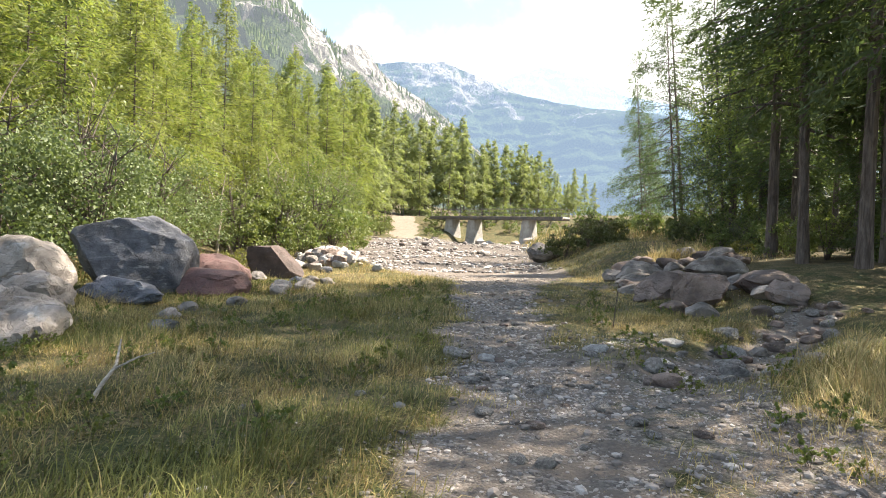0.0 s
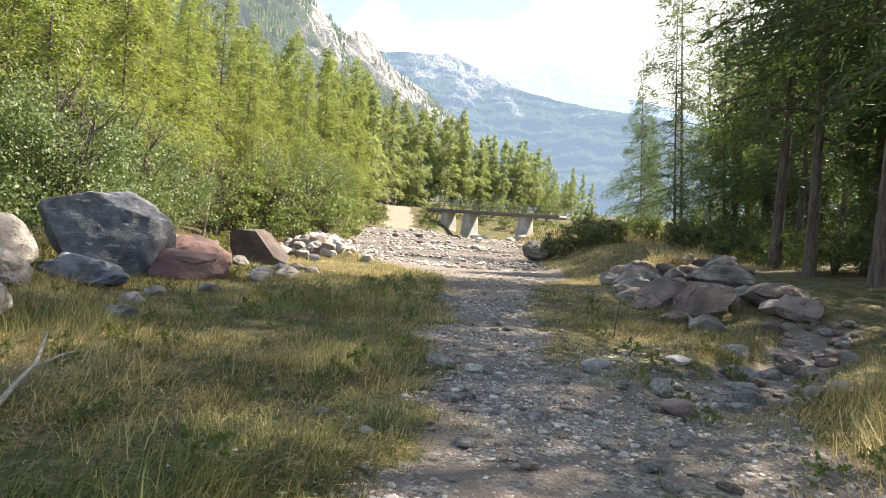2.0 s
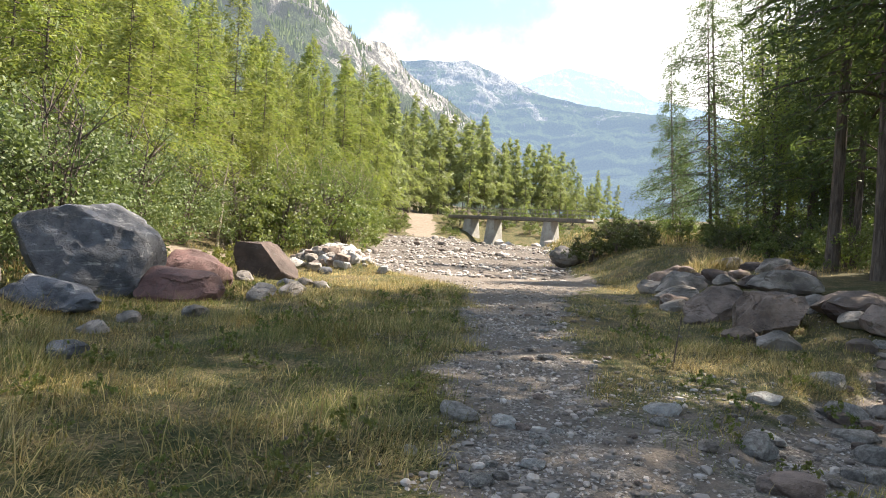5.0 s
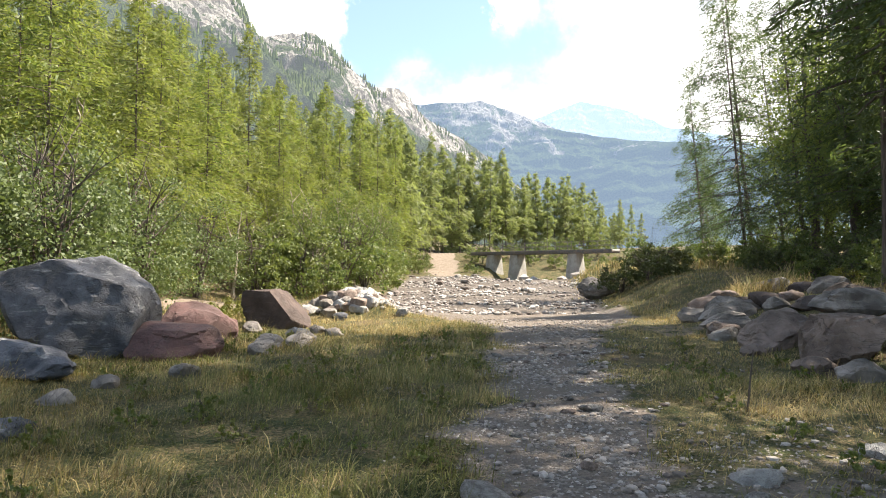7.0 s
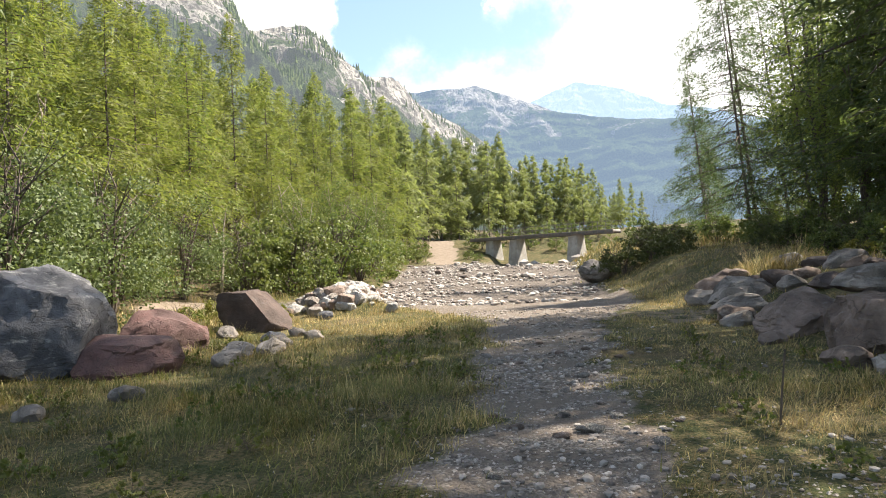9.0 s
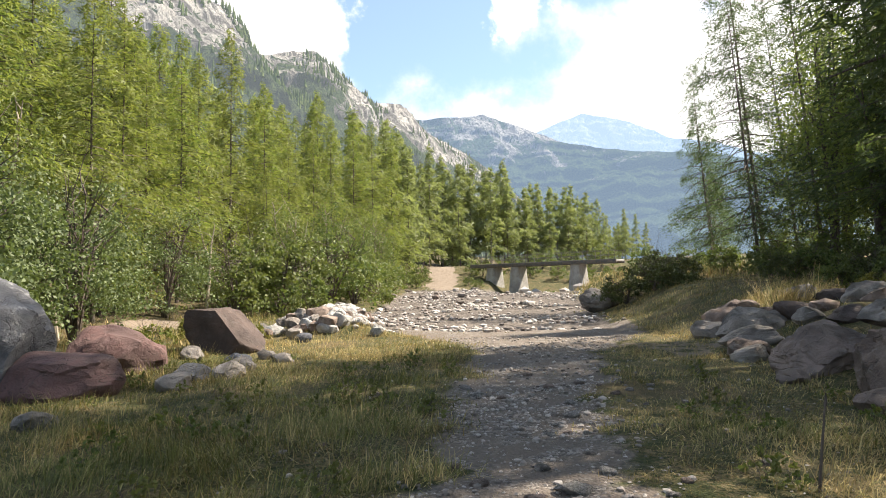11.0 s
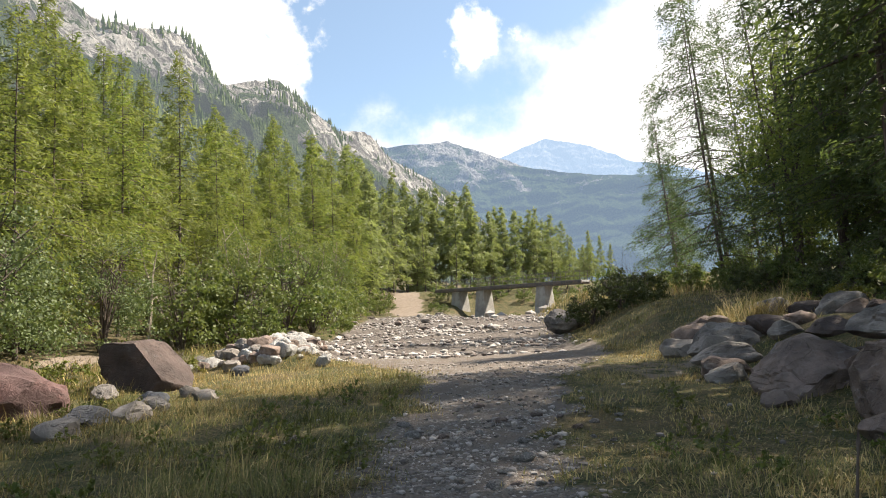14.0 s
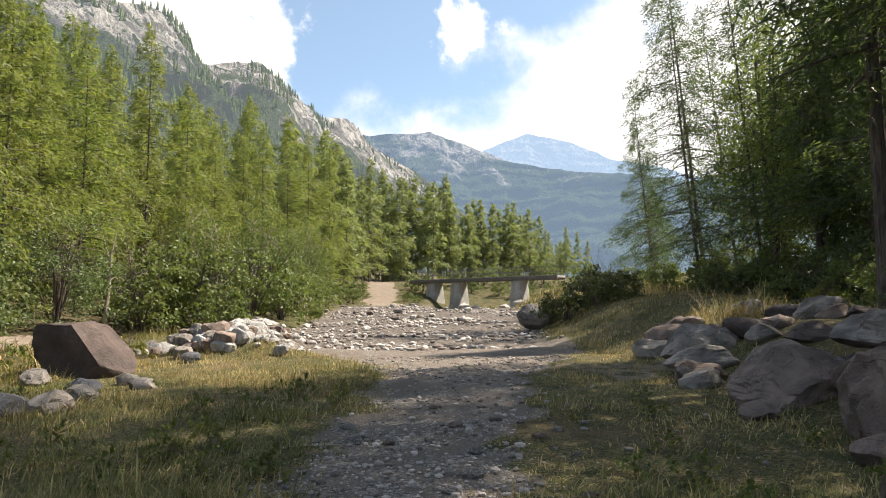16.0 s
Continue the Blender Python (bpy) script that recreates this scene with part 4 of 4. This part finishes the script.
for i, (x, y, s) in enumerate([(4.6, 14.6, 0.55), (5.0, 14.2, 0.6), (4.4, 16.7, 0.4), (4.7, 19.6, 0.6), (4.9, 20.2, 0.7), (5.2, 24.2, 0.8), (6.0, 13.6, 0.4), (5.6, 25.6, 0.7), (6.3, 27.4, 0.6)]):
    boulder(x, y, (s * 1.2, s, s * 0.75), 100 + i, (bank_stone, granite)[i % 2], "small rock at the foot of the stone bank", small.uniform(0, 180), 0, 0.3, PILE, 8, 3)
boulder(4.3, 43.0, (2.2, 1.7, 1.4), 121, granite, "grey rounded boulder beside the stream bed", 20, 0, 0.1, "", 7)
boulder(11.0, 77.3, (3.2, 2.4, 2.2), 122, bank_stone, "pale pinkish boulder at the end of the footbridge", 20, 0, 0.1, "", 8)
boulder(9.2, 79.6, (2.2, 1.8, 1.6), 123, bank_stone, "pale boulder under the end of the footbridge", 60, 0, 0.1, "", 8)


# ---- bridge ----
def box(bm, size, m, taper=0.0, taper_y=0.0):
    verts = bmesh.ops.create_cube(bm, size=1.0)["verts"]
    for v in verts:
        k = 1 + (taper if v.co.z < 0 else 0)
        v.co = Vector((v.co.x * size[0] * k, v.co.y * size[1] * (1 + (taper_y if v.co.z < 0 else 0)), v.co.z * size[2]))
    bmesh.ops.bevel(bm, geom=list({e for v in verts for e in v.link_edges}), offset=0.04, segments=1, affect="EDGES")
    return bm


a, b = Vector((-6.2, 87.8, 4.25)), Vector((9.9, 77.2, 3.75))
span, heading = (b - a).length, math.degrees(math.atan2(b.y - a.y, b.x - a.x))
bridge = thing("footbridge", Matrix.Translation((a + b) / 2) @ pose(0, 0, 0, 0, 0, heading), "concrete footbridge on tapered piers with a thin metal railing", "bridge")
bm = bmesh.new()
box(bm, (span, 1.8, 0.22), None)
part("deck", bm, concrete, bridge, "weathered concrete bridge deck")
for side in (-1, 1):
    bm = bmesh.new()
    box(bm, (span, 0.22, 0.42), None)
    # dark rail colour also paints in the shade under the deck
    part("edge_beam", bm, rail_metal, bridge, "weathered edge beam, coloured dark for the deck's shaded underside").location = (0, side * 0.92, -0.06)
for k, depth in ((0.155, 3.2), (0.335, 3.6), (0.745, 3.2)):
    bm = bmesh.new()
    box(bm, (1.0, 1.7, depth), None, 0.45, 0.35)
    part("pier", bm, concrete, bridge).location = ((k - 0.5) * span, 0, -0.11 - depth / 2)
for side in (-1, 1):
    for i in range(13):
        bm = bmesh.new()
        tube(bm, [(0, 0, 0), (0, 0, 1.0)], [0.03, 0.03], 5)
        part("railing_post", bm, rail_metal, bridge).location = ((i / 12 - 0.5) * (span - 0.4), side * 0.92, 0.1)
    for z in (0.6, 1.08):
        bm = bmesh.new()
        tube(bm, [(-span / 2, 0, 0), (0, 0, 0.02), (span / 2, 0, 0)], [0.025] * 3, 5)
        part("rail", bm, rail_metal, bridge).location = (0, side * 0.92, z)


# ---- grass ----
def dryness(x, y):
    d = 0.46 + 0.47 * waves(x, y, 0.8, 5.0) + 0.30 * waves(x, y, 2.9, 1.0)
    return np.clip(d + 0.35 * smooth(18, 23, y) * (1 - smooth(26, 29, y)) - 0.15 * smooth(28, 31, y) + 0.10 * smooth(4.2, 6.5, x) * smooth(24, 27, y) + 0.22 * smooth(1.5, 3.0, x), 0.0, 1.0)


def grass(name, seed, count, spot, length, width, label, each=11, spread=0.14, bend=0.55):
    rng = np.random.default_rng(seed)
    x, y = spot(rng, count)
    bare = np.maximum(np.maximum(track_mask(x, y), bed_mask(x, y)), road_mask(x, y))
    patch = 0.72 + 0.5 * waves(x, y, 1.7, 8.0) + 0.4 * waves(x, y, 5.1, 3.0)
    keep = rng.uniform(size=len(x)) < np.clip((1 - 1.15 * bare), 0.03, 1) * np.clip(patch, 0.08, 1)
    x, y = x[keep], y[keep]
    tall = length * (0.78 + 0.62 * waves(x, y, 1.1, 2.0) + 0.4 * waves(x, y, 4.3, 7.0)) * (1 - 0.55 * np.clip(bare[keep], 0, 1)) * rng.uniform(0.5, 1.4, len(x))
    tall = np.maximum(tall, 0.2 * length)
    dry = dryness(x, y)
    x, y = np.repeat(x, each) + rng.normal(size=len(x) * each) * spread, np.repeat(y, each) + rng.normal(size=len(x) * each) * spread
    tall, dry = np.repeat(tall, each) * rng.uniform(0.45, 1.25, len(x)), np.repeat(dry, each)
    dry = np.clip((rng.uniform(size=len(x)) < dry * 0.85) * rng.uniform(0.6, 1.0, len(x)) + 0.15 * dry, 0, 1)
    turn = 2.6 * waves(x, y, 1.9, 9.0) + rng.normal(size=len(x)) * 1.1
    lean = np.abs(rng.normal(size=len(x))) * bend + 0.3
    ux, uy = np.cos(turn), np.sin(turn)
    root = np.stack([x, y, lie(x, y) - 0.02], 1)
    lean_way = np.stack([ux, uy, np.zeros(len(x))], 1)
    flank = np.stack([-uy, ux, np.zeros(len(x))], 1) * (width * rng.uniform(0.6, 1.4, len(x)))[:, None]
    up = np.array([0, 0, 1.0])
    t = tall[:, None]
    low, high = np.minimum(lean * 0.7, 1.35)[:, None], np.minimum(lean * 1.5, 2.4)[:, None]
    mid = root + 0.55 * t * (np.cos(low) * up + np.sin(low) * lean_way)
    tip = mid + 0.55 * t * (np.cos(high) * up + np.sin(high) * lean_way)
    tip[:, 2] = np.maximum(tip[:, 2], root[:, 2] + 0.03)
    verts = np.stack([root - flank, root + flank, mid + flank * 0.7, tip, mid - flank * 0.7], 1).reshape(-1, 3)
    blades_count = len(x)
    me = bpy.data.meshes.new(name)
    me.vertices.add(blades_count * 5)
    me.vertices.foreach_set("co", verts.astype(np.float32).ravel())
    first = np.arange(blades_count, dtype=np.int32)[:, None]
    me.loops.add(blades_count * 7)
    me.loops.foreach_set("vertex_index", (first * 5 + np.array([0, 1, 2, 4, 4, 2, 3], dtype=np.int32)).ravel())
    me.polygons.add(blades_count * 2)
    me.polygons.foreach_set("loop_start", (first * 7 + np.array([0, 4], dtype=np.int32)).ravel())
    me.polygons.foreach_set("loop_total", np.tile(np.array([4, 3], dtype=np.int32), blades_count))
    me.materials.append(grass_mat)
    me.update(calc_edges=True)
    me.attributes.new("dry", "FLOAT", "POINT").data.foreach_set("value", np.repeat(dry, 5).astype(np.float32))
    return tagged(new(name, me), label, "grass", kind="stuff")


grass_mat = grass_material()


def field(x0, x1, y0, y1, power=1.0):
    return lambda rng, count: (rng.uniform(x0, x1, count), y0 + (y1 - y0) * rng.uniform(size=count) ** power)


grass("meadow_grass", 201, 12000, field(-7.5, 0.9, 1.5, 14.0, 1.15), 0.24, 0.0034, "mixed green and straw-coloured meadow grass", 13, 0.10, 1.25)
grass("meadow_grass", 202, 6200, field(-9.0, 0.8, 13.0, 29.0), 0.22, 0.0055, "mixed green and straw-coloured meadow grass", 12, 0.14, 1.2)
grass("path_side_grass", 203, 6500, field(1.3, 7.5, 1.5, 14.0), 0.17, 0.0034, "short dry grass between the stones", 14, 0.10, 1.25)
grass("path_side_grass", 204, 3400, field(1.3, 6.5, 13.0, 29.0), 0.15, 0.0055, "short dry grass between the stones", 12, 0.14, 1.2)
grass("low_turf", 211, 12000, field(-7.5, 1.2, 1.8, 22.0, 1.35), 0.14, 0.0045, "short dense green turf between the grass tufts", 9, 0.16, 1.1)
grass("low_turf", 212, 5200, field(1.4, 6.5, 1.8, 24.0, 1.3), 0.11, 0.0045, "short dense green turf beside the path", 9, 0.16, 1.1)
grass("long_grass", 210, 2000, field(3.0, 7.0, 2.0, 9.0), 0.40, 0.0036, "long bent green and yellow grass on the bank", 18, 0.10, 1.0)
grass("bank_grass", 205, 2600, field(4.0, 12.0, 23.0, 46.0), 0.22, 0.008, "dry yellow grass on the raised bank", 9, 0.22, 0.8)
grass("bank_grass", 206, 2400, field(3.4, 16.0, 44.0, 74.0), 0.55, 0.025, "yellow-green rough grass beyond the stream bed", 7, 0.3)
grass("wood_edge_grass", 207, 2000, field(-15.0, -7.5, 6.0, 40.0), 0.4, 0.011, "rough grass below the bushes", 8, 0.25)
grass("tall_grass", 208, 240, field(7.2, 9.8, 26.0, 29.8), 0.55, 0.008, "tall yellow grass tuft above the rocks", 26, 0.16)
grass("back_grass", 209, 900, field(-8.0, 8.0, -10.0, 1.8), 0.30, 0.008, "meadow grass behind the walker", 9, 0.2)


# ---- stones of the path and the stream bed ----
def pebble_mesh(seed, mat, level=2):
    return rock_mesh("stone", seed, (1.0, 0.8, 0.5), mat, 9, level, 0.06)


stone_kinds = [pebble_mesh(300 + i, m, 2) for i, m in enumerate((path_stone, granite, bank_stone, path_stone, path_stone, granite, pale_stone, pale_stone, bank_stone, pale_stone))]
dots = random.Random(12)


def stone(x, y, size, kind, lift=0.3, flat=1.0):
    ob = child("stone", stone_kinds[kind], ground)
    ob.matrix_world = pose(x, y, float(lie(x, y)) + size * 0.25 * flat * lift, dots.uniform(-10, 10), dots.uniform(-10, 10), dots.uniform(0, 360)) @ Matrix.Diagonal((size, size, size * flat, 1))
    return ob


for x, y, size in [(0.54, 8.75, 0.30), (2.02, 9.3, 0.36), (3.3, 10.2, 0.42), (0.15, 8.8, 0.46), (1.09, 11.6, 0.28), (0.38, 7.2, 0.24), (1.9, 8.9, 0.22), (2.87, 9.0, 0.3), (1.25, 14.4, 0.22), (0.07, 15.8, 0.25), (0.75, 7.6, 0.22), (1.1, 6.9, 0.26), (0.5, 5.9, 0.22), (2.3, 6.6, 0.2), (3.9, 9.6, 0.4), (4.3, 10.6, 0.5), (4.0, 8.4, 0.3), (4.6, 11.6, 0.45)]:
    stone(x, y, size, 7 if size == 0.36 else dots.choice((0, 3, 4, 9)), 0.35, 0.8)
for i in range(80):
    y = 4.0 + 14 * dots.random() ** 1.3
    stone(float(path_middle(y)) + dots.gauss(0.35, 0.75), y, dots.uniform(0.07, 0.2), dots.choice((0, 1, 2, 3, 4)), 0.35, 0.85)
for i in range(60):
    y = dots.uniform(7.6, 14.0)
    stone(float(gully(y)) + dots.gauss(0, 0.5), y, dots.uniform(0.10, 0.40), dots.choice((0, 1, 2, 8)), 0.5)
for i in range(270):
    y = 25.4 + 13.5 * dots.random() ** 1.2
    off = min(1.5, max(-2.4, dots.gauss(-0.2, 0.95)))
    size = (dots.uniform(0.28, 0.6) + 0.3 * dots.random() ** 4) * (1.0 - 0.3 * max(0.0, off))
    stone(-5.5 - 0.25 * (y - 27.0) + off, y, size, dots.choice((6, 7, 8, 9, 1, 2, 1, 9)), dots.uniform(0.2, 0.9), dots.uniform(1.1, 1.6))


def stones(name, seed, spots, low, high, mat, label, lift=0.25, plain=False):
    """Many small stones in one mesh, each a cut ball of twenty faces, or of eight where they are plain."""
    rng = np.random.default_rng(seed)
    x, y = spots(rng)
    bm = bmesh.new()
    if plain:
        for corner in ((0.5, 0, 0), (0, 0.5, 0), (-0.5, 0, 0), (0, -0.5, 0), (0, 0, 0.5)):
            bm.verts.new(corner)
        bm.verts.ensure_lookup_table()
        for k in range(4):
            bm.faces.new((bm.verts[k], bm.verts[(k + 1) % 4], bm.verts[4]))
        bm.verts.index_update()
    else:
        bmesh.ops.create_icosphere(bm, subdivisions=1, radius=0.5)
    base = np.array([v.co[:] for v in bm.verts])
    tris = np.array([[v.index for v in f.verts] for f in bm.faces])
    bm.free()
    count = len(x)
    size = low + (high - low) * rng.uniform(size=count) ** 2.2
    form = base[None] * rng.uniform(0.75, 1.2, (count, len(base), 1)) * np.stack([rng.uniform(0.8, 1.4, count), rng.uniform(0.7, 1.0, count), rng.uniform(0.4, 0.75, count)], 1)[:, None] * size[:, None, None]
    turn = rng.uniform(0, math.tau, count)
    c, s = np.cos(turn)[:, None], np.sin(turn)[:, None]
    px, py = form[..., 0] * c - form[..., 1] * s, form[..., 0] * s + form[..., 1] * c
    verts = np.stack([px + x[:, None], py + y[:, None], form[..., 2] + (lie(x, y) + size * lift * 0.5)[:, None]], -1).reshape(-1, 3)
    faces = (tris[None] + (np.arange(count) * len(base))[:, None, None]).reshape(-1, 3)
    ob = child(name, mesh_from(name, verts.tolist(), faces.tolist(), mat), ground, label)
    return tagged(ob, kind="stuff")


def gravel_material():
    m, n = material("loose_gravel")
    island = n.add("ShaderNodeNewGeometry").outputs["Random Per Island"]
    co = n.add("ShaderNodeTexCoord").outputs["Object"]
    spot = n.noise(co, 30.0, 4.0)
    colour = n.mix(n.math("POWER", island, 1.4), (0.120, 0.103, 0.092, 1), (0.50, 0.45, 0.41, 1))
    finish(n, n.mix(n.ramp(spot, 0.4, 0.7), colour, n.mix(0.5, colour, (0.24, 0.19, 0.16, 1))), 0.9, spot, 0.4, 0.01)
    return m


def bed_material():
    m, n = material("bed_stones")
    island = n.add("ShaderNodeNewGeometry").outputs["Random Per Island"]
    co = n.add("ShaderNodeTexCoord").outputs["Object"]
    spot = n.noise(co, 9.0, 4.0)
    colour = n.mix(n.math("POWER", island, 1.4), (0.12, 0.10, 0.09, 1), (0.62, 0.58, 0.54, 1))
    finish(n, n.mix(n.ramp(spot, 0.45, 0.7), colour, n.mix(0.5, colour, (0.32, 0.23, 0.19, 1))), 0.9, spot, 0.4, 0.03)
    return m


gravel_mat, bed_mat = gravel_material(), bed_material()


def on_track(count, y0, y1, power):
    def spots(rng):
        y = y0 + (y1 - y0) * rng.uniform(size=count) ** power
        x = rng.uniform(-1.5, 6.5, count)
        loose = 0.25 + 0.75 * smooth(-0.45, 0.35, waves(x, y, 1.3, 5.0) + 0.5 * waves(x, y, 4.1, 2.0))
        keep = rng.uniform(size=count) < (track_mask(x, y) + 0.04) * loose
        return x[keep], y[keep]
    return spots


def on_bed(count, x0, x1, y0, y1, gap=0.0):
    def spots(rng):
        x, y = rng.uniform(x0, x1, count), rng.uniform(y0, y1, count)
        keep = (rng.uniform(size=count) < bed_mask(x, y)) & (waves(x, y, 0.45, 4.0) + rng.normal(size=count) * 0.35 > gap)
        return x[keep], y[keep]
    return spots


stones("track_gravel", 401, on_track(17000, 2.5, 26.0, 1.3), 0.02, 0.10, gravel_mat, "loose grey gravel")
stones("fine_gravel", 405, on_track(90000, 2.5, 17.0, 1.4), 0.012, 0.05, gravel_mat, "fine grey gravel of the track", 0.1, True)
stones("bed_cobbles", 402, on_bed(12000, -14, 5, 28, 76), 0.06, 0.34, bed_mat, "pale washed cobbles of the stream bed")
stones("bed_blocks", 403, on_bed(420, -12, 5, 44, 76, 0.45), 0.3, 0.8, bed_mat, "larger pale stones of the stream bed", 0.5)
stones("far_blocks", 404, on_bed(500, -4, 26, 68, 96), 0.4, 1.6, bed_mat, "pale boulders beneath the footbridge", 0.5)


# ---- small things ----
bm = bmesh.new()
tube(bm, [(0, 0, 0), (0.25, 0.12, 0.06), (0.55, 0.2, 0.18), (0.9, 0.42, 0.36)], [0.022, 0.02, 0.016, 0.008], 7)
tube(bm, [(0.5, 0.18, 0.16), (0.62, 0.02, 0.26), (0.7, -0.1, 0.3)], [0.011, 0.008, 0.004], 5)
me = bpy.data.meshes.new("dead_branch")
bm.to_mesh(me)
bm.free()
me.materials.append(dead_wood)
stick = tagged(new("dead_branch", me), "bleached dead branch lying in the grass", "branch")
stick.matrix_world = pose(*at(-2.8, 5.6, -0.03), 0, 0, 82)

stalk = thing("dry_stalk", pose(*at(2.73, 11.75, 0.03), 4, 2, 0), "single dark dry stalk standing in the grass", "plant")
bm = bmesh.new()
tube(bm, [(0, 0, 0), (0.01, 0, 0.3), (0.03, 0.01, 0.62)], [0.012, 0.01, 0.006], 5)
part("stem", bm, larch_bark, stalk)
bm = bmesh.new()
tube(bm, [(0.028, 0.008, 0.58), (0.032, 0.01, 0.64), (0.034, 0.012, 0.70)], [0.006, 0.012, 0.003], 5)
part("seed_head", bm, larch_bark, stalk)
